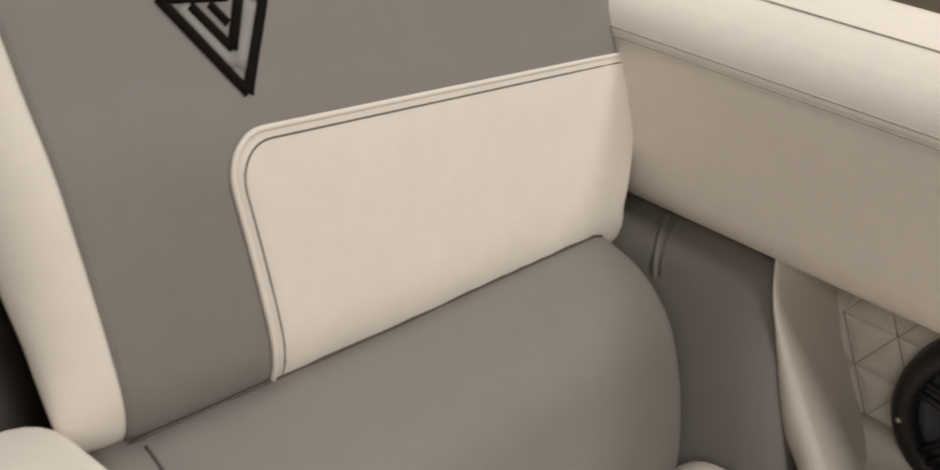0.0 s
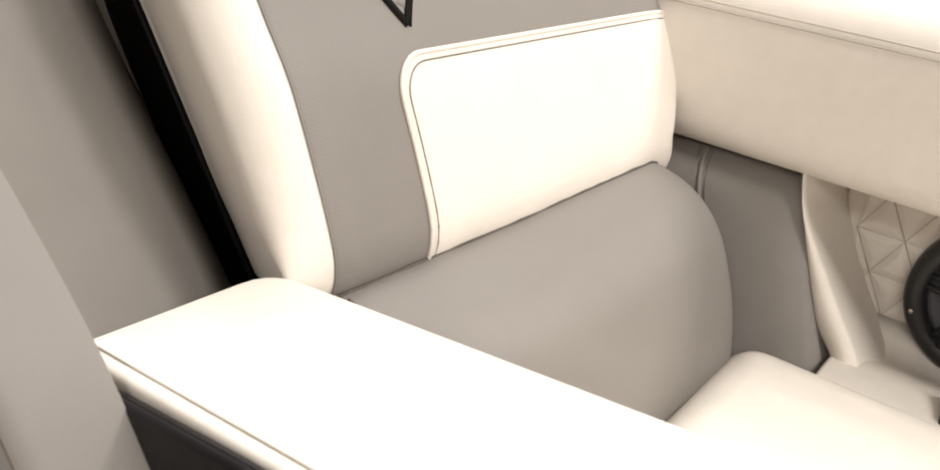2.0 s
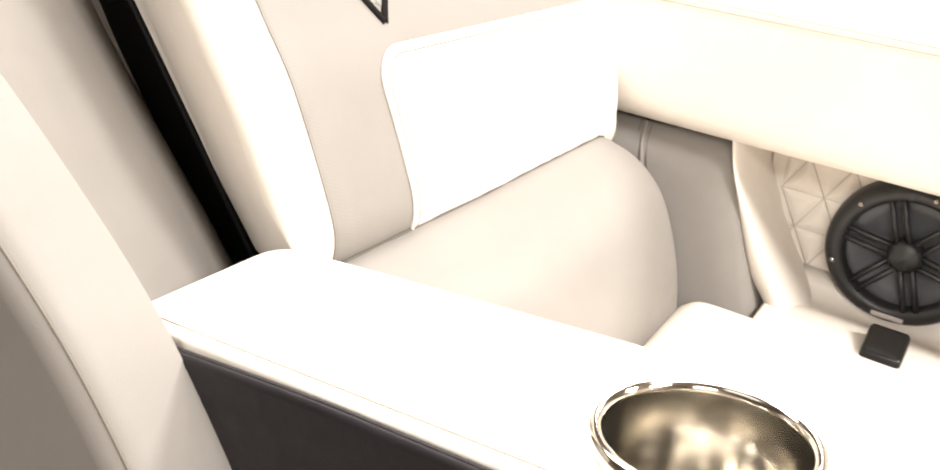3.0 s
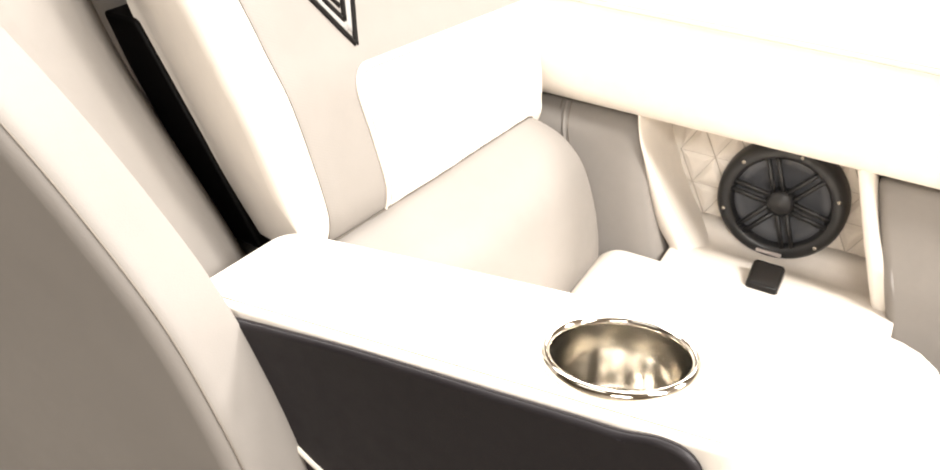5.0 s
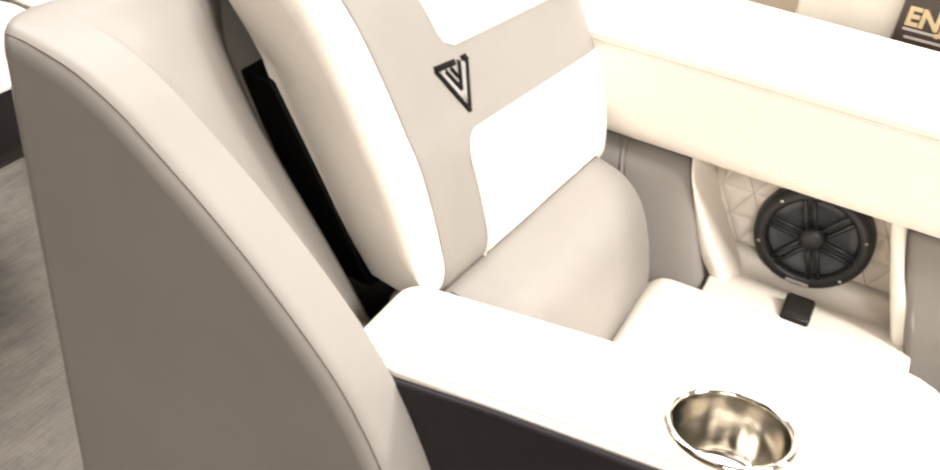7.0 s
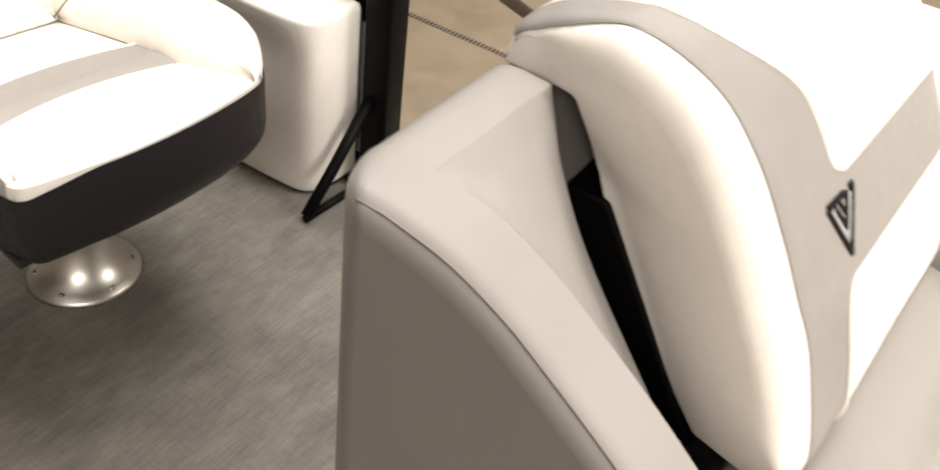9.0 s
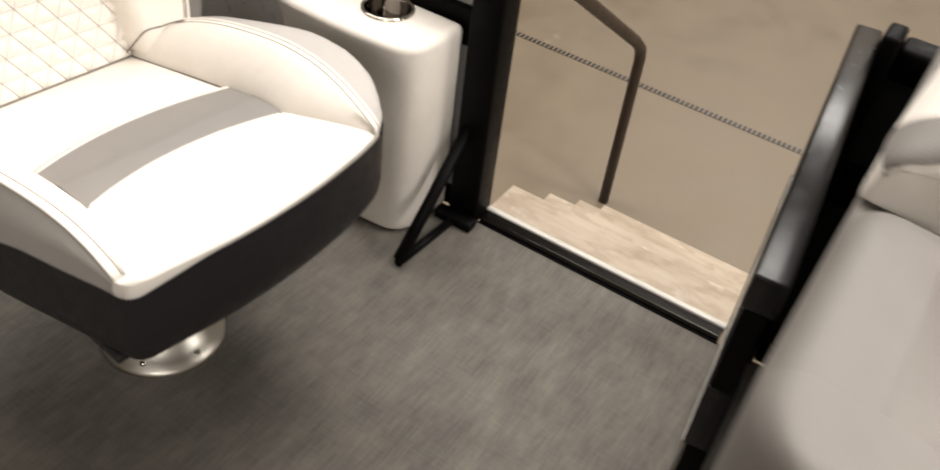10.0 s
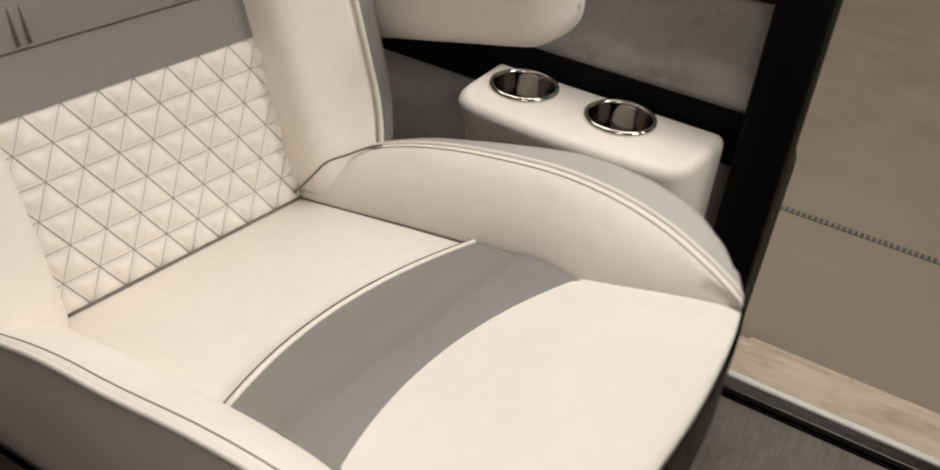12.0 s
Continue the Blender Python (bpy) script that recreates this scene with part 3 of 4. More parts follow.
def build_shell():
    crest = [(-0.712, 0.921), (-0.76, 0.911), (-0.80, 0.893), (-0.83, 0.874), (-0.9, 0.822), (-0.965, 0.765), (-1.03, 0.696), (-1.075, 0.622), (-1.105, 0.555), (-1.135, 0.46)]
    fine = evenly(spline([(0, a, c) for a, c in crest], 8), 48)
    rim = [(-0.656, 0.0, 0.03), (-0.656, 0.925, 0.03)] + [(p.y, p.z, 0.0) for p in fine] + [(-1.16, 0.3, 0.08), (-1.16, 0.0, 0.03)]
    bm = loft(B(), rim, -1.018, -0.955, 0.02, "x", 0.0, 0.02, seg=8, r2=0.0005)
    for k in range(6):
        bmesh.ops.bisect_plane(bm, geom=bm.verts[:] + bm.edges[:] + bm.faces[:], plane_co=(-0.992 + 0.006 * k, 0, 0), plane_no=(1, 0, 0))
    for v in bm.verts:
        # the upright rear corner is rounder than the other edges
        d, r = v.co.x + 1.018, 0.062
        big = r - math.sqrt(max(0.0, r * r - max(0.0, r - d) ** 2))
        small = 0.02 - math.sqrt(max(0.0, 0.0004 - max(0.0, 0.02 - d) ** 2))
        v.co.y -= max(0.0, big - small) * 0.9 * min(1.0, max(0.0, (v.co.y + 0.745) / 0.087)) ** 2
    bmesh.ops.delete(bm, geom=[f for f in bm.faces if all(abs(v.co.x + 1.018) < 1e-5 for v in f.verts)], context="FACES_ONLY")
    caps = bmesh.ops.edgeloop_fill(bm, edges=[e for e in bm.edges if e.is_boundary and all(abs(v.co.x + 1.018) < 1e-5 for v in e.verts)])["faces"]
    for f in bmesh.ops.triangulate(bm, faces=caps, ngon_method="EAR_CLIP")["faces"]:
        f.material_index = 1
    wing = part("shell", bm, GREY, LOUNGE, "taupe vinyl covered shell behind the back")
    high = evenly(spline([(-0.957, a, c) for a, c in crest], 8), 64)
    deep = evenly(spline([(-0.82, a, c) for a, c in ((-0.712, 0.921), (-0.728, 0.902), (-0.741, 0.871), (-0.769, 0.818), (-0.808, 0.762), (-0.884, 0.665), (-0.95, 0.572), (-0.99, 0.51), (-1.03, 0.43))], 8), 64)

    def slope(u, v):
        k = min(63, round(v * 63))
        a, b = high[k], deep[k]
        if u <= 0.6:
            w = (u / 0.6) ** (1 - 0.62 * min(1.0, max(0.0, (v - 0.08) / 0.4)))
            p = a.lerp(b, w)
            near = min(u / 0.6 * 0.137 / 0.022, v * 0.6 / 0.022, 1.0)
            return Vector((a.x + (b.x - a.x) * u / 0.6, p.y, p.z - 0.0005 - 0.007 * near * near * (3 - 2 * near)))
        q, g, e = 0.6 + 0.4 * min(1.0, v / 0.06), min(1.0, (u - 0.6) / 0.3), max(0.0, (u - 0.9) / 0.1)
        return b + Vector((0.068 * g, (0.033 * g + 0.012 * e) * q, -0.0075 * min(1.0, v * 0.6 / 0.022) - (0.028 * g + 0.026 * g * g + 0.05 * e) * q))
    part("shell_slope", sheet(B(), slope, 36, 63), GREY, wing, "recessed taupe vinyl slope")
    rear = [(-0.6565, 0.0, 0.02), (-0.6565, 0.925, 0.03), (-0.7125, 0.921, 0.003), (-0.72, 0.87, 0.01), (-0.74, 0.0, 0.02)]
    part("shell_rear", loft(B(), rear, -0.956, -0.79, 0.0005, "x", 0.0, 0.012, r2=0.022), GREY, wing)
    body = [(-0.655, 0.0, 0.02), (-0.655, 0.908, 0.03), (-0.68, 0.9, 0.02), (-0.693, 0.855, 0.02), (-0.835, 0.57, 0.02), (-0.89, 0.45, 0.02), (-0.95, 0.0, 0.02)]
    part("shell_core", loft(B(), body, -0.954, -0.29, 0.006, "x", 0.0, 0.03), GREY, wing)
    part("shell_seam", tube(B(), [(-1.0105, -0.69, 0.9225 - 0.0046)] + [Vector((-1.0105, 0, 0)) + p - Vector((0, fine[i].z - fine[i + 1].z, fine[i + 1].y - fine[i].y)).normalized() * -0.0037 for i, p in enumerate(fine[:-1])], 0.0009, 6), SEAMSHADE, wing)
    # Black bar that fills the lower part of the gap.
    part("gap_fill", loft(B(), [(-0.71, 0.80, 0.006), (-0.762, 0.80, 0.006), (-0.905, 0.575, 0.006), (-0.85, 0.58, 0.006)], -0.752, -0.30, 0.004, "x", 0.0, 0.03), BLACKMETAL, wing, "black strip filling the gap")


def dome_end(bm, x, rise):
    """Closes a bar's first end with a grid between its front and rear edges that swells outwards."""
    ring = [v for v in bm.verts if abs(v.co.x - x) < 1e-5]
    bmesh.ops.delete(bm, geom=[f for f in bm.faces if all(abs(v.co.x - x) < 1e-5 for v in f.verts)], context="FACES_ONLY")
    n = len(ring)
    low = min(range(n), key=lambda i: ring[i].co.z)
    top = max(range(n), key=lambda i: ring[i].co.y + 0.3 * ring[i].co.z)
    ways = []
    for step in (1, -1):
        way, i = [ring[low].co.copy()], low
        while i != top:
            i = (i + step) % n
            way.append(ring[i].co.copy())
        ways.append(evenly(way, 61))

    def face(u, v):
        p = ways[0][round(v * 60)].lerp(ways[1][round(v * 60)], u)
        return p - Vector((rise * math.sin(math.pi * u) * math.sin(math.pi * v), 0, 0))
    sheet(bm, face, 14, 60)
    bmesh.ops.remove_doubles(bm, verts=bm.verts, dist=2e-4)


def build_back():
    start = BACK_SKEW * (BACK_X0 - BACK_MID)
    outline = [(p.x + start.x, p.y + start.y, 0.0, snug(p)) for p in FRONT2]
    outline += [(-0.653, 0.906, 0.008, 0.1), (-0.721, 0.901, 0.014, 0.1), (-0.730, 0.862, 0.02, 0.2), (-0.741, 0.814, 0.05, 0.2), (-0.766, 0.768, 0.05, 0.2), (-0.809, 0.70, 0.05, 0.2), (-0.863, 0.628, 0.03, 0.2), (-0.90, 0.59, 0.02, 0.2)]
    bm = loft(B(), outline, BACK_X0, BACK_X1, BACK_R, "x", 0.0, 0.016, shear=BACK_SKEW, seg=8, r2=0.012)
    dome_end(bm, BACK_X0, 0.001)
    for v in bm.verts:
        v.co.x = narrowed(v.co.x, v.co.z)
        deep = (v.co.y + 1.004) * 0.86 - (v.co.z - 0.64) * 0.51
        w = min(1.0, max(0.0, (-0.62 - v.co.x) / 0.14))
        thin = 0.052 - 0.035 * min(1.0, max(0.0, (v.co.z - 0.82) / 0.09))
        v.co.x += thin * w * min(1.0, max(0.0, (deep - 0.005) / 0.115)) ** 1.15
        e = soft_edge(v.co.x) * min(1.0, max(0.0, 1 - deep / 0.09))
        v.co.y, v.co.z = v.co.y + e * 0.86, v.co.z - e * 0.51
    bmesh.ops.recalc_face_normals(bm, faces=bm.faces)
    skin = BVHTree.FromBMesh(bm)
    th = part("back_cushion", bm, CREAM, LOUNGE, "cream sided back cushion")
    zt = RISE[-1] - 0.004

    def on_skin(x, z, off):
        """A point of the front laid on the cushion's own surface."""
        p, n, _, _ = skin.find_nearest(back_point(x, z))
        return p + n * off

    def cover(u, v):
        z = 0.606 + v * (zt - 0.606)
        x0 = cover_edge(z)
        if u == 0:
            return on_skin(x0, z, -0.004)
        u = (u * 48 - 1) / 47
        return on_skin(x0 + u ** 1.5 * (-0.264 - x0), z, 0.0012 + 0.0022 * min(1.0, u * 12))
    part("front_cover", sheet(B(), cover, 48, 96), COVER, th, "taupe vinyl front")

    def low(u, v):
        z = 0.606 + v * (0.766 - 0.606)
        x0 = corner_left(-0.671 - 0.003 * v, z, 0.766, 0.028)
        if u == 0:
            return back_point(x0 - 0.001, z, 0.0)
        u = (u * 60 - 1) / 59
        return back_point(x0 + (1 - (1 - u) ** 2.2) * (BACK_X1 - 0.001 - x0), z, 0.0045)
    part("lower_panel", sheet(B(), low, 60, 30), CREAM, th, "cream vinyl panel")

    def high(u, v):
        v = (v * 40 - 1) / 39
        z = 0.846 + max(v, 0.0) * (zt - 0.001 - 0.846)
        q = min(1.0, max(0.0, (z - 0.905) / 0.075))
        x0 = corner_left(-0.648 - (z - 0.846) * 0.1 - 0.07 * q * q * (3 - 2 * q), z, 0.846, 0.02, False)
        if u == 0:
            return back_point(x0 - 0.001, z, 0.0)
        u = (u * 36 - 1) / 35
        return back_point(x0 + u * (BACK_X1 - 0.003 - x0), z, 0.0055 if v >= 0 else 0.0)
    part("head_panel", sheet(B(), high, 36, 40), CREAM, th, "cream vinyl panel")
    for k, (r, d, mt) in enumerate(((0.002, 0.0, CREAM), (0.0007, 0.0068, SEAMSHADE))):
        rr = 0.028 - d * 0.5
        pts = [back_point(-0.671 + d - 0.003 * v, 0.608 + v * (0.766 - d * 0.8 - rr - 0.608), 0.0045) for v in (0, 0.1, 0.2, 0.3, 0.4, 0.6, 0.8, 1)]
        for a in range(1, 9):
            g = math.pi / 2 * a / 8
            pts.append(back_point(-0.674 + d + rr * (1 - math.cos(g)), 0.766 - d * 0.8 - rr + rr * math.sin(g), 0.0045))
        x = -0.63
        while x < BACK_X1 - 0.004:
            pts.append(back_point(x, 0.766 - d * 0.8, 0.0045))
            x += 0.03
        part("piping" if not k else "stitching", tube(B(), pts, r, 8), mt, th)
    part("edge_seam", tube(B(), [on_skin(cover_edge(0.608 + 0.006 * i), 0.608 + 0.006 * i, 0.0009) for i in range(int((zt - 0.608) / 0.006))], 0.0009, 6), GREY, th)
    tip, tl, tr = (-0.647, 0.784), (-0.681, 0.8335), (-0.615, 0.832)
    for a, b in (((-0.6695, 0.828), (-0.649, 0.798)), ((-0.6245, 0.828), (-0.6455, 0.796))):
        part("emblem_fill", strip(B(), [a, b], back_point, 0.0105, 0.0042), LOGOGREY, th, "silver emblem filling")
    for a, b, w in ((tl, tip, 0.006), (tr, tip, 0.006), (tl, (-0.640, 0.832), 0.006), (tr, (-0.626, 0.832), 0.0055), ((-0.664, 0.8285), (-0.6473, 0.806), 0.0055), ((-0.632, 0.8315), (-0.6473, 0.806), 0.0055), ((-0.652, 0.8285), (-0.6447, 0.8185), 0.0045)):
        part("emblem_bar", strip(B(), [a, b], back_point, w, 0.0049), LOGODARK, th, "dark emblem bar")


def build_lumbar():
    dx = -0.79 + 0.35
    prof = [(-0.965, 0.36, 0.02), (-0.965, 0.60, 0.02), (-1.032, 0.616, 0.012), (-1.076, 0.604, 0.03), (-1.112, 0.571, 0.04), (-1.137, 0.513, 0.05), (-1.154, 0.44, 0.05), (-1.15, 0.36, 0.02)]
    prof = [(a - 0.056 * dx, c - 0.047 * dx, r) for a, c, r in prof]
    bm = loft(B(), prof, -0.79, -0.329, 0.018, "x", 0.0, 0.014, 0.003, shear=(-0.056, -0.047), seg=8, r2=0.034)
    for v in bm.verts:
        v.co.z -= 0.0105 * min(1.0, max(0.0, (-0.36 - v.co.x) / 0.2)) * min(1.0, max(0.0, (v.co.z - 0.56) / 0.06))
    bmesh.ops.recalc_face_normals(bm, faces=bm.faces)
    skin = BVHTree.FromBMesh(bm)
    th = part("lumbar_cushion", bm, GREY, LOUNGE, "plump taupe vinyl lower back cushion")
    seam = []
    for p in spline([(-0.759, -1.008, 0.622), (-0.762, -1.045, 0.61), (-0.765, -1.085, 0.583), (-0.766, -1.115, 0.53), (-0.766, -1.13, 0.46)]):
        q, n, _, _ = skin.find_nearest(p)
        seam.append(q + n * 0.0004)
    part("end_seam", tube(B(), seam, 0.001, 6), THREADSHADE, th)
    # Dark tube laid in as the shade where lumbar and back meet.
    joint_shade = []
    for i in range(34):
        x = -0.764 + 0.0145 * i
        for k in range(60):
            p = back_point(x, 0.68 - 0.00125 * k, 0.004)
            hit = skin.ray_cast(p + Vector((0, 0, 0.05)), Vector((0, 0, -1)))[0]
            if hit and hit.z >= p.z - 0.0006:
                joint_shade.append(p + Vector((0, -0.0008, 0.0004)))
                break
    part("joint_shade", tube(B(), joint_shade, 0.0014, 6), THREADSHADE, th, "thin dark line painted as shade in the joint")



CUP = (-0.873, -1.331)


def build_arm():
    def tilt(bm):
        for v in bm.verts:
            v.co.z += -0.121 * (v.co.x + 0.797) - 0.1 * (v.co.y + 0.962)
        return bm
    pad = loft(B(), [(-0.947, -1.442, 0.03), (-0.780, -1.442, 0.03), (-0.797, -0.974, 0.03), (-0.947, -0.985, 0.01)], 0.626, 0.649, 0.005, "z", 0.0, 0.012, seg=5, wells=[(CUP[0], CUP[1], 0.0535, 0.075)])
    th = part("arm_top", tilt(pad), CREAM, LOUNGE, "cream padded arm top")
    part("arm_inner_side", tilt(loft(B(), [(-0.945, -1.438, 0.03), (-0.785, -1.438, 0.03), (-0.801, -1.0, 0.01), (-0.945, -1.0, 0.01)], 0.02, 0.632, 0.006, "z", 0.02, 0.03, wells=[(CUP[0], CUP[1], 0.0535, 0.075)])), CREAM, th)
    side = [(-0.98, 0.08, 0.01), (-0.98, 0.660, 0.005), (-1.03, 0.667, 0.02), (-1.15, 0.6845, 0.03), (-1.26, 0.6945, 0.03), (-1.33, 0.7015, 0.03), (-1.36, 0.7035, 0.008), (-1.382, 0.7105, 0.01), (-1.402, 0.709, 0.012), (-1.415, 0.697, 0.012), (-1.42, 0.67, 0.02), (-1.425, 0.08, 0.01)]
    part("arm_side_panel", loft(B(), side, -0.956, -0.9465, 0.005, "x", 0.0, 0.02), DARK, th, "charcoal vinyl outer panel")
    part("arm_seam", tube(B(), [(-0.938, -1.42 + 0.043 * i, 0.6496 + 0.01706 - 0.1 * (-1.42 + 0.043 * i + 0.962)) for i in range(11)], 0.0008, 6), SEAMLIGHT, th)
    part("pocket_trim", tube(B(), spline([(-0.952, -1.03, 0.60), (-0.953, -1.085, 0.572), (-0.953, -1.13, 0.545), (-0.953, -1.2, 0.525), (-0.953, -1.30, 0.52)]), 0.006, 8, 0.6), PALEWALL, th, "pale pocket edge")
    cup_holder(CUP[0], CUP[1], 0.6502 + 0.0092 + 0.0369, "cup holder in the arm", 1.17, Vector((0, 0, 1)).rotation_difference(Vector((0.121, 0.1, 1.0))).to_matrix())


def seat_unit(y0, y1, owner):
    th = part("seat_cushion", loft(B(), [(-0.792, y0, 0.02), (-0.316, y0, 0.04), (-0.312, y1 + 0.2, 0.2), (-0.335, y1, 0.09), (-0.792, y1, 0.03)], 0.355, 0.452, 0.04, "z", 0.0, 0.02, 0.004, seg=7), CREAM, owner, "padded cream seat cushion")
    part("seat_base", box(B(), -0.795, -0.30, y1 + 0.01, y0 - 0.01, 0.0, 0.36, 0.01), CREAM, owner, "cream seat base")


build_shell()
build_back()
build_lumbar()
build_arm()
seat_unit(-1.145, -1.605, LOUNGE)
BENCH = thing("bench", "cream vinyl bench with taupe back next to the lounge", "bench", at=(-0.5, -1.9, 0))
seat_unit(-1.625, -2.25, BENCH)


# ---- wall side of the lounge ----
def build_bolster():
    th = thing("side_bolster", "long cream vinyl padded bolster along the boat side", "bolster", at=(-0.15, -1.8, 0.61))
    prof = [(-0.25, 0.607, 0.02), (-0.283, 0.625, 0.03), (-0.287, 0.772, 0.03), (-0.235, 0.806, 0.05), (-0.09, 0.802, 0.06), (0.0, 0.772, 0.03), (0.002, 0.662, 0.01), (-0.1, 0.605, 0.01)]
    part("pad", loft(B(), prof, -3.1, -0.71, 0.03, "y", 0.0, 0.02, 0.0), CREAM, th)
    for x, z in ((-0.2866, 0.7575), (-0.2858, 0.7645), (-0.225, 0.8045)):
        part("seam", tube(B(), [(x, -3.0 + 0.1 * i, z) for i in range(23)], 0.0007, 6), SEAMLIGHT, th)


def sculpted_upright(bm):
    """A padded corner post: a front facet that widens downwards and a side that turns in to the speaker board."""
    near = spline([(-0.266, -1.148, 0.625), (-0.266, -1.161, 0.572), (-0.266, -1.197, 0.472), (-0.266, -1.228, 0.425), (-0.266, -1.25, 0.37)], 5)
    edge = spline([(-0.268, -1.152, 0.625), (-0.268, -1.165, 0.572), (-0.268, -1.206, 0.505), (-0.268, -1.243, 0.45), (-0.268, -1.29, 0.37)], 5)
    far = spline([(-0.15, -1.155, 0.625), (-0.15, -1.172, 0.555), (-0.15, -1.211, 0.478), (-0.15, -1.252, 0.415), (-0.15, -1.285, 0.37)], 5)
    rings = []
    for a, b, c in zip(near, edge, far):
        back = Vector((-0.10, a.y, a.z))
        side = b.lerp(c, 0.5) + Vector((0.012, -0.004, 0))
        pts = [back, a + Vector((0.006, 0, 0)), a + Vector((0.0005, -0.001, 0)), a.lerp(b, 0.5) + Vector((-0.003, 0, 0)), b, b.lerp(side, 0.12), side, c, Vector((-0.10, c.y, c.z))]
        rings.append([bm.verts.new(p) for p in pts])
    n = len(rings[0])
    for ra, rb in zip(rings, rings[1:]):
        for i in range(n):
            bm.faces.new((ra[i], ra[(i + 1) % n], rb[(i + 1) % n], rb[i]))
    bm.faces.new(rings[0]), bm.faces.new(rings[-1][::-1])
    return bm


def build_wall_pads():
    def pad(u, v):
        z = 0.38 + 0.2265 * min(1.0, v * 24 / 23)
        far = float(np.interp(z, [0.36, 0.43, 0.5, 0.57, 0.61], [-1.243, -1.2155, -1.187, -1.163, -1.148]))
        y = -0.97 + min(1.0, u * 28 / 27) * (far + 0.97)
        if u > 0.98 or v > 0.98:
            return Vector((-0.17, y, z))
        roll = max(0.0, 1 - (y - far) / 0.03) ** 2 * 0.008 + max(0.0, 1 - (0.6065 - z) / 0.03) ** 2 * 0.022
        return Vector((-0.288 + 0.28 * (z - 0.53) - 0.16 * (y + 1.1) + roll, y, z))
    th = part("corner_pad", sheet(B(), pad, 28, 24), GREY, LOUNGE, "taupe vinyl pad in the corner")
    part("pad_backing", box(B(), -0.215, -0.15, -1.145, -0.975, 0.40, 0.622, 0.004), GREY, th, "", False)
    for d, mt in ((0.0, GREY), (0.007, SEAMSHADE), (-0.007, SEAMSHADE)):
        part("pad_piping" if not d else "pad_seam", tube(B(), spline([(-0.256, -1.044 - d, 0.607), (-0.2735, -1.048 - d, 0.590), (-0.285, -1.056 - d, 0.565), (-0.279, -1.062 - d, 0.535)]), 0.0008 if d else 0.0028, 8), mt, th)
    bm = loft(B(), [(-1.568, 0.30, 0.02), (-1.458, 0.60, 0.02), (-2.2, 0.60, 0.02), (-2.2, 0.30, 0.02)], -0.272, -0.14, 0.012, "x", 0.0, 0.02, 0.003)
    for v in bm.verts:
        if v.co.x < -0.2:
            v.co.x += 0.28 * (v.co.z - 0.5)
    part("bench_back", bm, GREY, BENCH, "taupe vinyl bench back")
    part("side_upright", sculpted_upright(B()), CREAM, LOUNGE, "slanting cream vinyl upright")
    slim = [(-1.432, 0.62, 0.01), (-1.452, 0.62, 0.01), (-1.48, 0.53, 0.04), (-1.545, 0.42, 0.01), (-1.56, 0.36, 0.01), (-1.525, 0.36, 0.01), (-1.466, 0.52, 0.04)]
    part("side_upright", loft(B(), slim, -0.270, -0.10, 0.008, "x", 0.0, 0.014), CREAM, LOUNGE, "slim slanting cream upright")
    th = part("shelf", loft(B(), [(-0.33, 0.3, 0.0), (-0.33, 0.432, 0.012), (-0.255, 0.434, 0.04), (-0.195, 0.408, 0.03), (-0.168, 0.408, 0.02), (-0.1472, 0.436, 0.0), (-0.14, 0.3, 0.0)], -1.53, -1.225, 0.004, "y", 0.0, 0.02), CREAM, LOUNGE, "cream vinyl shelf below the speaker")
    part("latch", loft(B(), [(-0.312, 0.425, 0.002), (-0.307, 0.441, 0.003), (-0.268, 0.456, 0.006), (-0.252, 0.425, 0.004)], -1.385, -1.342, 0.006, "y", 0.0, 0.008), GLOSSBLACK, th, "black plastic latch")


def quilt(bm, fn, nu, nv, lift):
    """Triangular stitched puffs over fn(u, v, off), u and v from 0 to 1."""
    for j in range(nv):
        for i in range(-1, nu + 1):
            o0, o1 = (j % 2) * 0.5, ((j + 1) % 2) * 0.5
            a, b = ((i + o0) / nu, j / nv), ((i + 1 + o0) / nu, j / nv)
            c, d = ((i + o1) / nu, (j + 1) / nv), ((i + 1 + o1) / nu, (j + 1) / nv)
            tris = ((a, b, c if o1 > o0 else d), (c, d, b if o1 > o0 else a))
            for tri in tris:
                pts = [(min(1, max(0, u)), v) for u, v in tri]
                if abs((pts[1][0] - pts[0][0]) * (pts[2][1] - pts[0][1]) - (pts[2][0] - pts[0][0]) * (pts[1][1] - pts[0][1])) < 1e-6:
                    continue
                mid = (sum(p[0] for p in pts) / 3, sum(p[1] for p in pts) / 3)
                ring = []
                inner = []
                for k in range(3):
                    p, q = pts[k], pts[(k + 1) % 3]
                    for m in (p, ((p[0] + q[0]) / 2, (p[1] + q[1]) / 2)):
                        ring.append(bm.verts.new(fn(m[0], m[1], 0.0)))
                        w = ((m[0] + mid[0]) / 2, (m[1] + mid[1]) / 2)
                        inner.append(bm.verts.new(fn(w[0], w[1], lift * 0.8)))
                top = bm.verts.new(fn(mid[0], mid[1], lift))
                for k in range(6):
                    bm.faces.new((ring[k], ring[(k + 1) % 6], inner[(k + 1) % 6], inner[k]))
                    bm.faces.new((inner[k], inner[(k + 1) % 6], top))
    bmesh.ops.remove_doubles(bm, verts=bm.verts, dist=1e-5)
    return bm


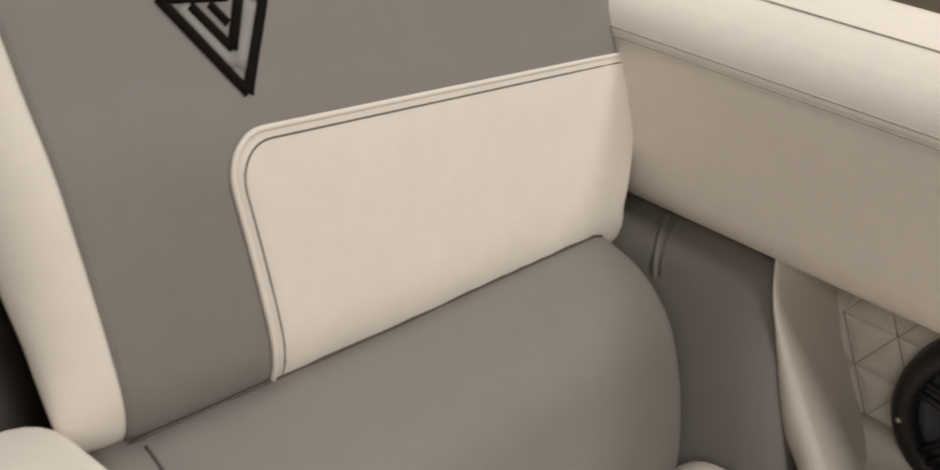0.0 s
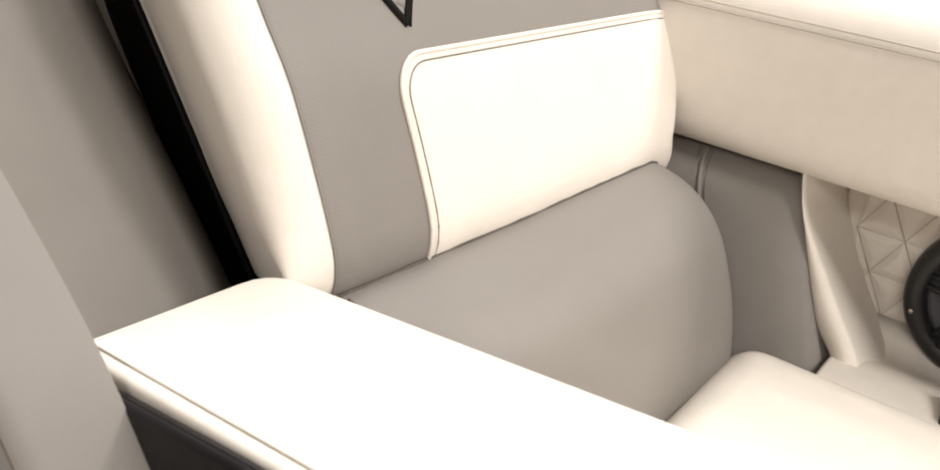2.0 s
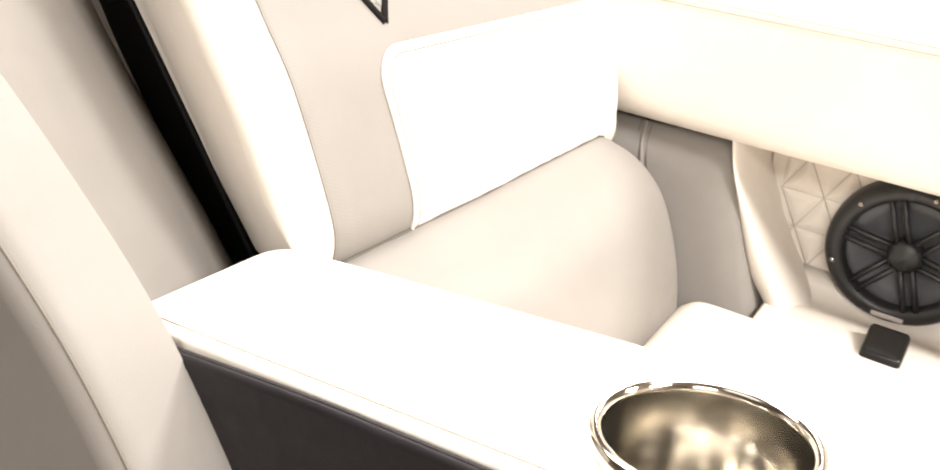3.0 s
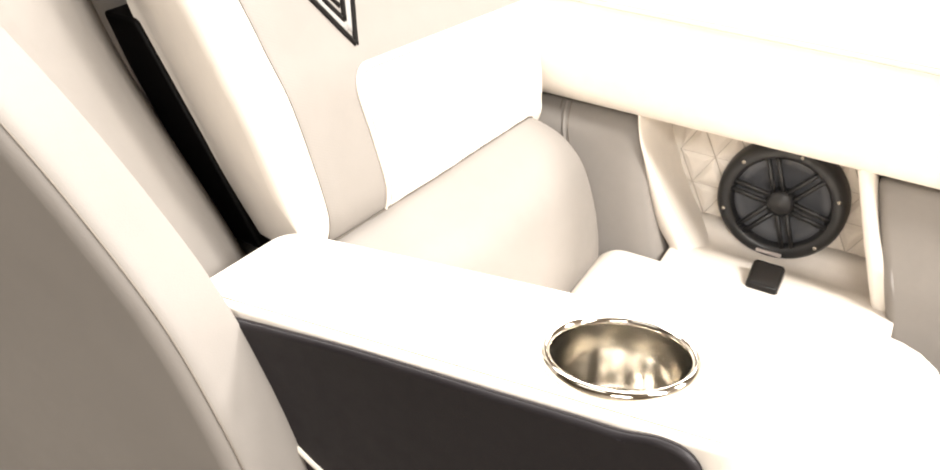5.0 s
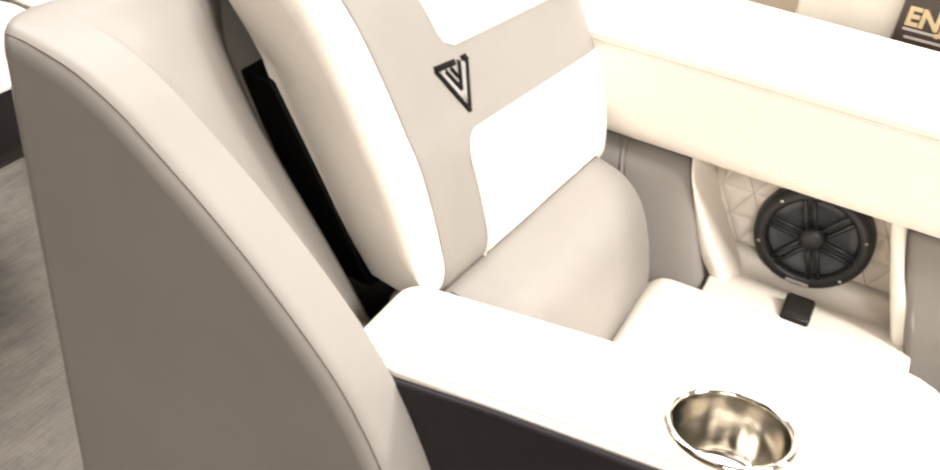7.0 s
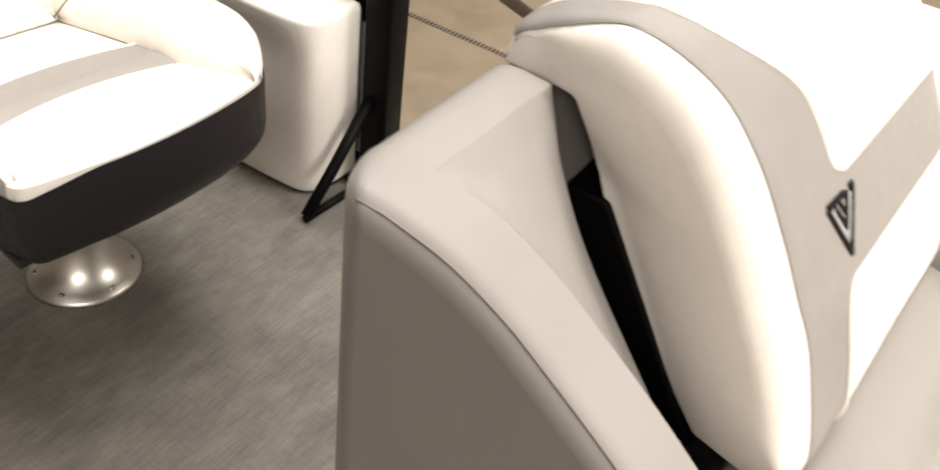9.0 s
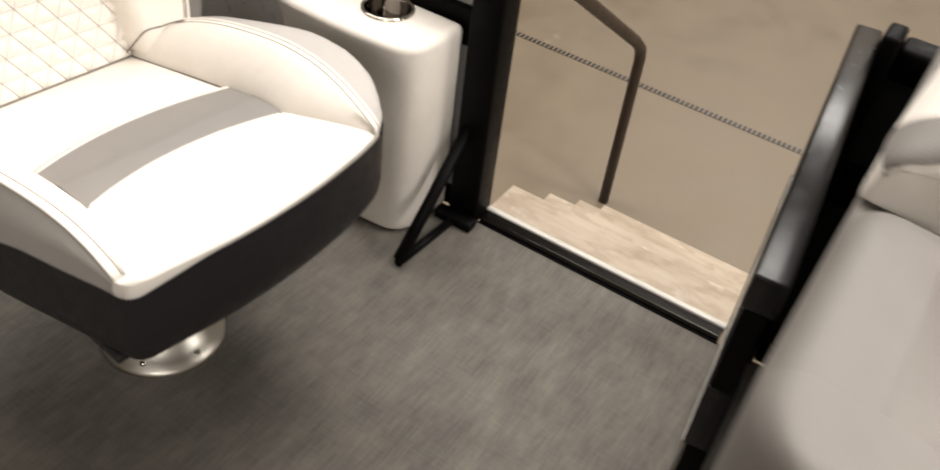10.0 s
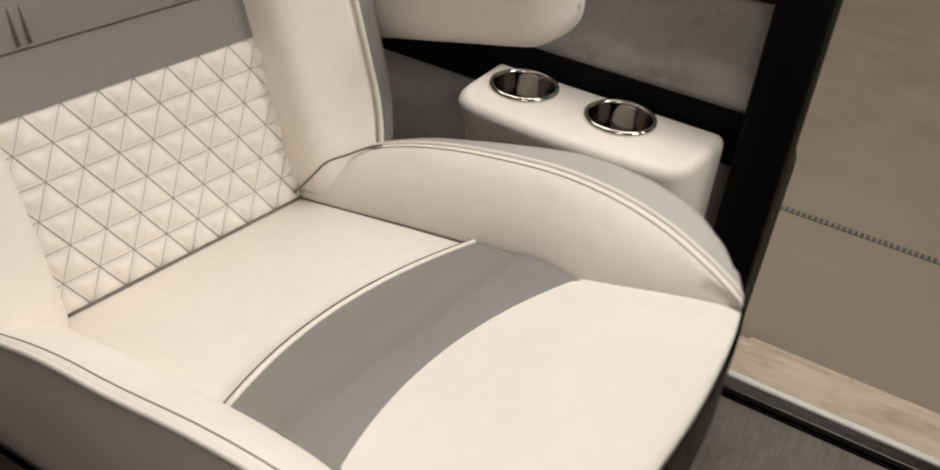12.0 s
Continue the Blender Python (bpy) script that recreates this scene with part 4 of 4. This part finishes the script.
def quilt_lines(bm, fn, nu, nv, r, one_way=False):
    for j in range(nv + 1):
        o = (j % 2) * 0.5
        tube(bm, [fn(u / 8, j / nv, 0.0006) for u in range(9)], r * 0.55, 5)
        if j == nv:
            break
        o1 = ((j + 1) % 2) * 0.5
        for i in range(-1, nu + 1):
            p = ((i + o) / nu, j / nv)
            for e in ((i + o1) / nu, (i + o1 + (1 if o1 < o else -1)) / nu):
                if 0 <= p[0] <= 1 and 0 <= e <= 1:
                    tube(bm, [fn(p[0], p[1], 0.0006), fn(e, (j + 1) / nv, 0.0006)], r * (1.35 if e < p[0] else 0.5 if one_way else 0.8), 5)
    return bm


def build_speaker_panel():
    th = part("speaker_board", box(B(), -0.1455, -0.11, -1.55, -1.17, 0.32, 0.63, 0.003), CREAM, LOUNGE, "cream board round the speaker")

    def fn(u, v, off):
        return Vector((-0.1468 - off, -1.19 - 0.31 * u, 0.434 + 0.188 * v))
    part("quilting", quilt(B(), fn, 6, 4, 0.0035), CREAM, th, "quilted triangles", False)
    part("stitching", quilt_lines(B(), fn, 6, 4, 0.0005), SEAMLIGHT, th)


def build_speaker():
    c = Vector((-0.158, -1.348, 0.496))
    th = thing("speaker", "round black marine loudspeaker with a spoked grille", "speaker", at=c)
    turn = Matrix.Rotation(radians(-90), 3, "Y")
    part("ring", lathe(B(), [(0.066, 0.004), (0.068, 0.016), (0.074, 0.022), (0.084, 0.02), (0.0895, 0.012), (0.0905, 0.0), (0.0905, -0.008)], 64, c, turn), BLACKPLASTIC, th)
    part("cone", lathe(B(), [(0.068, 0.006), (0.06, 0.009), (0.052, 0.003), (0.03, -0.003), (0.0005, -0.004)], 48, c, turn), CONE, th, "dark grey cone")
    part("hub", lathe(B(), [(0.021, 0.004), (0.02, 0.015), (0.014, 0.021), (0.0005, 0.023)], 32, c, turn), BLACKPLASTIC, th)
    for k in range(6):
        a = math.radians(60 * k + 20)
        side = Vector((-math.sin(a), math.cos(a), 0))
        for d in (-0.0065, 0.0065):
            p = [c + turn @ (Vector((r * math.cos(a), r * math.sin(a), h)) + side * d) for r, h in ((0.015, 0.013), (0.04, 0.0155), (0.07, 0.0165))]
            part("spoke", tube(B(), p, 0.0035, 6), BLACKPLASTIC, th)
    for k in range(6):
        a = math.radians(60 * k + 50)
        part("screw", lathe(B(), [(0.003, 0.0215), (0.0025, 0.0235), (0.0003, 0.024)], 10, c + turn @ Vector((0.079 * math.cos(a), 0.079 * math.sin(a), 0)), turn), STEEL, th)
    bm = B()
    box(bm, c.x - 0.0245, c.x - 0.022, c.y - 0.02, c.y + 0.016, c.z - 0.08, c.z - 0.0745, 0.0006)
    part("badge", bm, PRINTGREY, th, "small pale name bar")


build_bolster()
build_wall_pads()
build_speaker_panel()
build_speaker()


def build_sign():
    th = thing("raised_panel", "pale raised panel outside the boat fence", "panel", at=(0.06, -1.7, 0))
    part("sheet", box(B(), 0.045, 0.065, -2.6, -1.20, -0.3, 1.0, 0.004), PALEWALL, th, "", False)
    # Black strip painted as the shadow gap between bolster and panel.
    part("gap_shade_strip", box(B(), 0.040, 0.0445, -2.6, -1.2, 0.735, 0.757, 0), BLACKMETAL, th, "thin black strip painted as gap shade", False)
    sg = thing("sign", "dark brown sign with gold lettering and pale lines", "sign", at=(0.04, -1.43, 0.76))
    part("plate", box(B(), 0.038, 0.0445, -1.486, -1.350, 0.755, 0.90, 0.001), SIGNBROWN, sg, "", False)
    cu = bpy.data.curves.new("word", "FONT")
    cu.body, cu.size, cu.align_x, cu.extrude = "ENJOY", 0.040, "CENTER", 0.0008
    cu.offset = 0.0014
    tx = new("word_source", cu)
    tx.matrix_world = Matrix.Translation((0.0372, -1.418, 0.789)) @ Matrix(((0, 0, -1, 0), (-1, 0, 0, 0), (0, 1, 0, 0), (0, 0, 0, 1)))
    bpy.context.view_layer.update()
    me = bpy.data.meshes.new_from_object(tx.evaluated_get(bpy.context.evaluated_depsgraph_get()))
    me.transform(tx.matrix_world)
    bpy.data.objects.remove(tx)
    me.materials.clear()
    me.materials.append(GOLD)
    w = new("word", me)
    w.parent, w.matrix_parent_inverse = sg, sg.matrix_basis.inverted()
    w["label"] = "gold capital letters"
    for z, y0, y1 in ((0.780, -1.476, -1.360), (0.768, -1.470, -1.366)):
        part("print_line", box(B(), 0.0368, 0.0376, y0, y1, z, z + 0.004, 0), PRINTGREY, sg, "pale unreadable print line", False)


build_sign()

# ---- swivel chair ----
CH = Matrix.Translation((-0.635, 0.2, 0)) @ Matrix.Rotation(radians(-7), 4, "Z")


def build_chair():
    th = thing("swivel_chair", "cream and taupe vinyl swivel chair on a steel pedestal", "chair", at=(-0.62, 0.26, 0))

    SKIRT = rounded([(-0.268, 0.34, 0.05), (-0.262, 0.08, 0.1), (-0.243, -0.06, 0.1), (-0.224, -0.16, 0.1), (-0.205, -0.264, 0.02), (-0.05, -0.279, 0.1), (0.07, -0.272, 0.1), (0.17, -0.254, 0.04), (0.222, -0.236, 0.025), (0.266, -0.17, 0.06), (0.283, -0.08, 0.1), (0.281, 0.05, 0.1), (0.276, 0.34, 0.05)], 0, 7)

    def reach(d):
        """The skirt's radius from the seat's middle in the direction d."""
        best, n = 1.0, len(SKIRT)
        for i in range(n):
            a, b = SKIRT[i], SKIRT[(i + 1) % n]
            e = b - a
            den = d.x * e.y - d.y * e.x
            if abs(den) < 1e-12:
                continue
            t = (a.x * e.y - a.y * e.x) / den
            s = (a.x * d.y - a.y * d.x) / den
            if t > 0 and -1e-6 <= s <= 1 + 1e-6:
                best = min(best, t * d.length)
        return best

    def dark_line(y, x=0.0):
        """The skirt's top edge, which dips at one front corner."""
        dip = min(1.0, max(0.0, (-0.08 - x) / 0.12)) * min(1.0, max(0.0, (-0.06 - y) / 0.14))
        return skirt_top(y) - 0.014 * dip * dip * (3 - 2 * dip)

    def skirt_top(y):
        pts = [(-0.3, 0.4945), (-0.22, 0.4915), (-0.18, 0.485), (-0.1, 0.467), (0.0, 0.437), (0.15, 0.40), (0.36, 0.335)]
        for (a, za), (b, zb) in zip(pts, pts[1:]):
            if a <= y <= b:
                return za + (zb - za) * (y - a) / (b - a)
        return pts[-1][1]

    def drawn_in(y):
        """The seat's left bolster leans inwards towards the front."""
        q = min(1.0, max(0.0, (0.06 - y) / 0.3))
        return 0.026 - 0.03 * q * q * (3 - 2 * q)

    def cp(name, bm, mt, label="", smooth=True):
        if name in ("seat_cushion", "front_roll", "side_bolster", "bolster_piping", "bolster_seam", "side_boxing"):
            for v in bm.verts:
                if v.co.y < 0:
                    d = Vector((v.co.x, v.co.y))
                    most = reach(d) - (0.0015 if name == "side_boxing" else 0.003)
                    if d.length > most:
                        d = d * (most / d.length)
                        v.co.x, v.co.y = d.x, d.y
        bmesh.ops.transform(bm, matrix=CH, verts=bm.verts)
        return part(name, bm, mt, th, label, smooth)

    seat = [(0.31, 0.33, 0.01), (0.31, 0.392, 0.02), (0.26, 0.404, 0.0), (0.10, 0.443, 0.05), (-0.05, 0.477, 0.05), (-0.18, 0.497, 0.05), (-0.245, 0.497, 0.03), (-0.272, 0.47, 0.03), (-0.272, 0.40, 0.01)]
    cp("seat_cushion", loft(B(), seat, -0.165, 0.165, 0.02, "x", 0.0, 0.016, 0.0), CREAM, "cream seat cushion")

    line = spline([(0.34, 0.386, 0), (0.26, 0.404, 0), (0.18, 0.423, 0), (0.10, 0.443, 0), (0.02, 0.4615, 0), (-0.05, 0.4765, 0), (-0.12, 0.4885, 0), (-0.18, 0.495, 0), (-0.245, 0.497, 0)], 8)[::-1]

    def seat_z(y):
        return float(np.interp(y, [p.x for p in line], [p.y for p in line]))

    cp("front_roll", loft(B(), [(-0.075, 0.44, 0.01), (-0.095, 0.484, 0.04), (-0.18, 0.498, 0.03), (-0.245, 0.4995, 0.02), (-0.283, 0.494, 0.01), (-0.283, 0.44, 0.01)], -0.214, 0.222, 0.012, "x", 0.0, 0.012), CREAM, "cream front roll")

    def stripe(u, v):
        x = -0.152 + 0.302 * u
        bow = 0.03 * (1 - (2 * u - 1) ** 2)
        y = -0.114 + 0.125 * v + bow
        return Vector((x, y, max(seat_z(y), 0.4775 + (-0.04 - y) * 0.16 if y < -0.04 else 0) + 0.0045 - 0.009 * (1 - v) ** 4))
    cp("seat_stripe", sheet(B(), stripe, 24, 16), GREY, "taupe vinyl stripe")
    for v, r, mt in ((1.0, 0.0026, CREAM), (1.045, 0.0008, SEAMSHADE)):
        cp("stripe_piping", tube(B(), [stripe(u / 20, v) for u in range(21)], r, 6), mt)

    ridge = [Vector((p.x, p.y)) for p in spline([(0.35, 0.40, 0), (0.28, 0.435, 0), (0.216, 0.466, 0), (0.133, 0.50, 0), (0.054, 0.523, 0), (-0.045, 0.541, 0), (-0.137, 0.538, 0), (-0.2, 0.522, 0), (-0.245, 0.502, 0)], 4)]
    n = len(ridge) - 1

    def flare(sx, y):
        """How far the bolsters' ridges stand out from their plain line."""
        return drawn_in(y) if sx < 0 else 0.013 * min(1.0, max(0.0, (0.26 - y) / 0.1)) * min(1.0, max(0.0, (y + 0.25) / 0.14))

    def girth(k):
        f = max(0.0, (k / n - 0.68) / 0.32)
        return 0.148 + 0.056 * f ** 1.4, f

    for sx in (-1, 1):
        bm = B()
        rings = []
        for k, p in enumerate(ridge):
            xi, f = girth(k)
            wide = flare(sx, p.x)
            zi, zr = seat_z(p.x) - 0.004, p.y
            xr = 0.2 + wide
            xi = xi + wide * f
            ring = [(xi, zi), (xi + (xr - xi) * 0.3, zi + (zr - zi) * 0.5), (xi + (xr - xi) * 0.65, zi + (zr - zi) * 0.83), (xr - 0.006, zr - 0.0025), (xr + 0.003, zr), (xr + 0.010, zr - 0.003), (xr + 0.012, zr - 0.03), (xi, min(zi - 0.03, zr - 0.05))]
            rings.append([bm.verts.new((sx * a, p.x, c)) for a, c in ring])
        m = len(rings[0])
        for ra, rb in zip(rings, rings[1:]):
            for i in range(m):
                bm.faces.new((ra[i], ra[(i + 1) % m], rb[(i + 1) % m], rb[i]))
        bm.faces.new(rings[0]), bm.faces.new(rings[-1][::-1])
        cp("side_bolster", bm, CREAM, "cream side bolster")
        cp("bolster_piping", tube(B(), [(sx * (0.2085 + flare(sx, p.x)), p.x, p.y - 0.001) for p in ridge], 0.0028, 6), CREAM)
        cp("bolster_seam", tube(B(), [(sx * (0.198 + flare(sx, p.x)), p.x, p.y - 0.0012) for p in ridge], 0.0008, 5), SEAM)

        def skin(u, v):
            k = min(n - 1, int(u * n))
            p = ridge[k].lerp(ridge[k + 1], u * n - k)
            low = dark_line(p.x, sx * 0.22)
            wide = flare(sx, p.x)
            out = (0.017 if sx < 0 else 0.042) * math.sin(math.pi / 2 * min(1.0, v * 1.5)) * (1 - max(0, (u - 0.85) / 0.15) ** 2 * 0.6)
            top = p.y - 0.003
            if sx > 0:
                wide_out = min(1.0, max(0.0, (0.12 - p.x) / 0.16))
                out = (0.034 + 0.022 * wide_out * wide_out * (3 - 2 * wide_out)) * math.sin(math.pi / 2 * min(1.0, v * 2.4)) * (1 - max(0, (u - 0.9) / 0.1) ** 2 * 0.75)
            return Vector((sx * (0.2105 + wide + out), p.x, top - (v if sx < 0 else v ** 2.6) * max(0.004, top - low + 0.012)))
        cp("side_boxing", sheet(B(), skin, 40, 12), SIDEGREY, "pale grey vinyl side")

    def skirt(u, v):
        line = [Vector(p) for p in SKIRT]
        q = u * len(line)
        k = int(q) % len(line)
        p = line[k].lerp(line[(k + 1) % len(line)], q - int(q))
        top = dark_line(p.y, p.x)
        bot = 0.332 - 0.1 * (p.y + 0.27)
        k = 1.003 if v < 0.55 else 1.0 - 0.15 * ((v - 0.55) / 0.45) ** 1.6
        if v > 0.96:
            return Vector((p.x * 0.55, 0.04 + (p.y - 0.04) * 0.55, bot))
        return Vector((p.x * k, 0.04 + (p.y - 0.04) * k, top + (bot - top) * min(1.0, v / 0.94)))
    cp("skirt", sheet(B(), skirt, len(SKIRT) * 2, 20), DARK, "charcoal vinyl skirt")
    cp("underside", box(B(), -0.2, 0.19, -0.2, 0.3, 0.315, 0.33, 0.004), BLACKPLASTIC)

    lean = 0.35

    def back(u, v, off):
        z = 0.402 + 0.178 * v
        return Vector((-0.152 + 0.304 * u, 0.262 + lean * (z - 0.402) - off * 0.94, z + off * 0.33))
    cp("quilting", quilt(B(), back, 8, 6, 0.0065), CREAM, "cream quilted triangles")
    cp("quilt_stitching", quilt_lines(B(), back, 8, 6, 0.00045, True), SEAM)
    cp("back_core", loft(B(), [(0.270, 0.39), (0.270 + lean * 0.5, 0.39 + 0.5, 0.04), (0.38 + lean * 0.5, 0.88, 0.04), (0.37, 0.38)], -0.2, 0.2, 0.03, "x", 0.01, 0.03), CREAM)

    # Dark tubes paint the shade where the seat meets bolster and back.
    cp("seat_crease_shade", tube(B(), [(0.1495, 0.02 + 0.024 * i, seat_z(0.02 + 0.024 * i) + 0.0004) for i in range(11)], 0.0011, 6), SEAMSHADE)
    cp("back_crease_shade", tube(B(), [(-0.15 + 0.03 * i, 0.2585, 0.4062) for i in range(11)], 0.0014, 6), SEAMSHADE)
    # Dark tube painted as the shadow gap below the wing.
    fold = spline([(-0.4612, 0.4425, 0.413), (-0.456, 0.4215, 0.4398), (-0.4452, 0.408, 0.4588), (-0.423, 0.3955, 0.4632), (-0.4095, 0.3805, 0.471), (-0.406, 0.362, 0.4795)], 5)
    part("wing_crease_shade", tube(B(), fold, 0.0013, 6), SEAMSHADE, th)

    def band(u, v):
        return back(u, 1.0 + v * 0.27, 0.003)
    cp("back_band", sheet(B(), band, 12, 4), GREY, "taupe vinyl band")

    def upper(u, v):
        return back(u, 1.285 + v * 1.1, 0.005 + 0.006 * math.sin(math.pi * min(1, v * 2)))
    cp("upper_back", sheet(B(), upper, 16, 16), GREY, "taupe vinyl upper back")
    for u in (0.185, 0.22, 0.73):
        cp("upper_seam", tube(B(), [back(u, 1.3 + 0.1 * i, 0.009) for i in range(10)], 0.0014, 6), THREADSHADE)
    for sx in (-1, 1):
        out = [(0.145, 0.267, 0.004), (0.153, 0.214, 0.02), (0.232, 0.186, 0.016), (0.245, 0.20, 0.012), (0.245, 0.352, 0.03), (0.145, 0.352)]
        out = [(sx * p[0],) + p[1:] for p in out]

        def drawn(bm):
            for v in bm.verts:
                q = max(0.0, (0.53 - v.co.z) / 0.1)
                v.co.x -= sx * 0.026 * min(1.3, q) ** 2 * min(1.0, max(0.0, (abs(v.co.x) - 0.16) / 0.07))
            return bm
        cp("wing", drawn(loft(B(), out, 0.402, 0.90, 0.03, "z", 0.0, 0.014, shear=(0, lean), seg=6)), CREAM, "cream back wing")
        edge = [0.405 + 0.012 * i for i in range(42)]
        cp("wing_piping", drawn(tube(B(), [Vector((sx * 0.24, 0.1875 + lean * (z - 0.402), z)) for z in edge], 0.003, 6)), CREAM)
        cp("wing_seam", drawn(tube(B(), [Vector((sx * 0.2335, 0.1858 + lean * (z - 0.402), z)) for z in edge], 0.0008, 6)), SEAMLIGHT)
        ox = [(sx * 0.243, 0.198), (sx * 0.288, 0.208, 0.02), (sx * 0.296, 0.35, 0.02), (sx * 0.243, 0.36)]
        cp("wing_boxing", drawn(loft(B(), ox, 0.41, 0.89, 0.012, "z", 0.002, 0.02, shear=(0, lean))), GREY, "taupe wing side")
    cp("armrest", loft(B(), [(0.30, 0.605, 0.035), (0.30, 0.70, 0.035), (0.385, 0.70, 0.035), (0.385, 0.605, 0.035)], 0.045, 0.46, 0.045, "y", 0.0, 0.012, shear=(0, -0.27), seg=8), CREAM, "padded cream armrest")
    cp("armrest_hinge", tube(B(), [(0.22, 0.40, 0.56), (0.35, 0.40, 0.56)], 0.02, 12), BLACKPLASTIC)
    base = Matrix.Translation((-0.612, 0.262, 0))
    bm = lathe(B(), [(0.0005, 0.0), (0.104, 0.0), (0.104, 0.006), (0.1, 0.011), (0.088, 0.017), (0.068, 0.032), (0.052, 0.055), (0.044, 0.085), (0.041, 0.12)], 56)
    bmesh.ops.transform(bm, matrix=base, verts=bm.verts)
    ped = part("pedestal", bm, SATIN, th, "satin steel dished base")
    for k in range(6):
        a = math.radians(60 * k + 25)
        bm = lathe(B(), [(0.0003, 0.0195), (0.005, 0.0195), (0.0065, 0.016), (0.0065, 0.010)], 12, (-0.612 + 0.086 * math.cos(a), 0.262 + 0.086 * math.sin(a), 0))
        part("base_bolt", bm, BRUSHED, ped)
    bm = lathe(B(), [(0.034, 0.11), (0.034, 0.30)], 32, (-0.612, 0.262, 0))
    part("column", bm, BLACKMETAL, th, "black column")
    part("lever", tube(B(), spline([(-0.80, 0.33, 0.345), (-0.868, 0.33, 0.339), (-0.89, 0.324, 0.335), (-0.897, 0.30, 0.333), (-0.90, 0.248, 0.33)]), 0.011, 10), BLACKPLASTIC, th, "black seat lever")


build_chair()
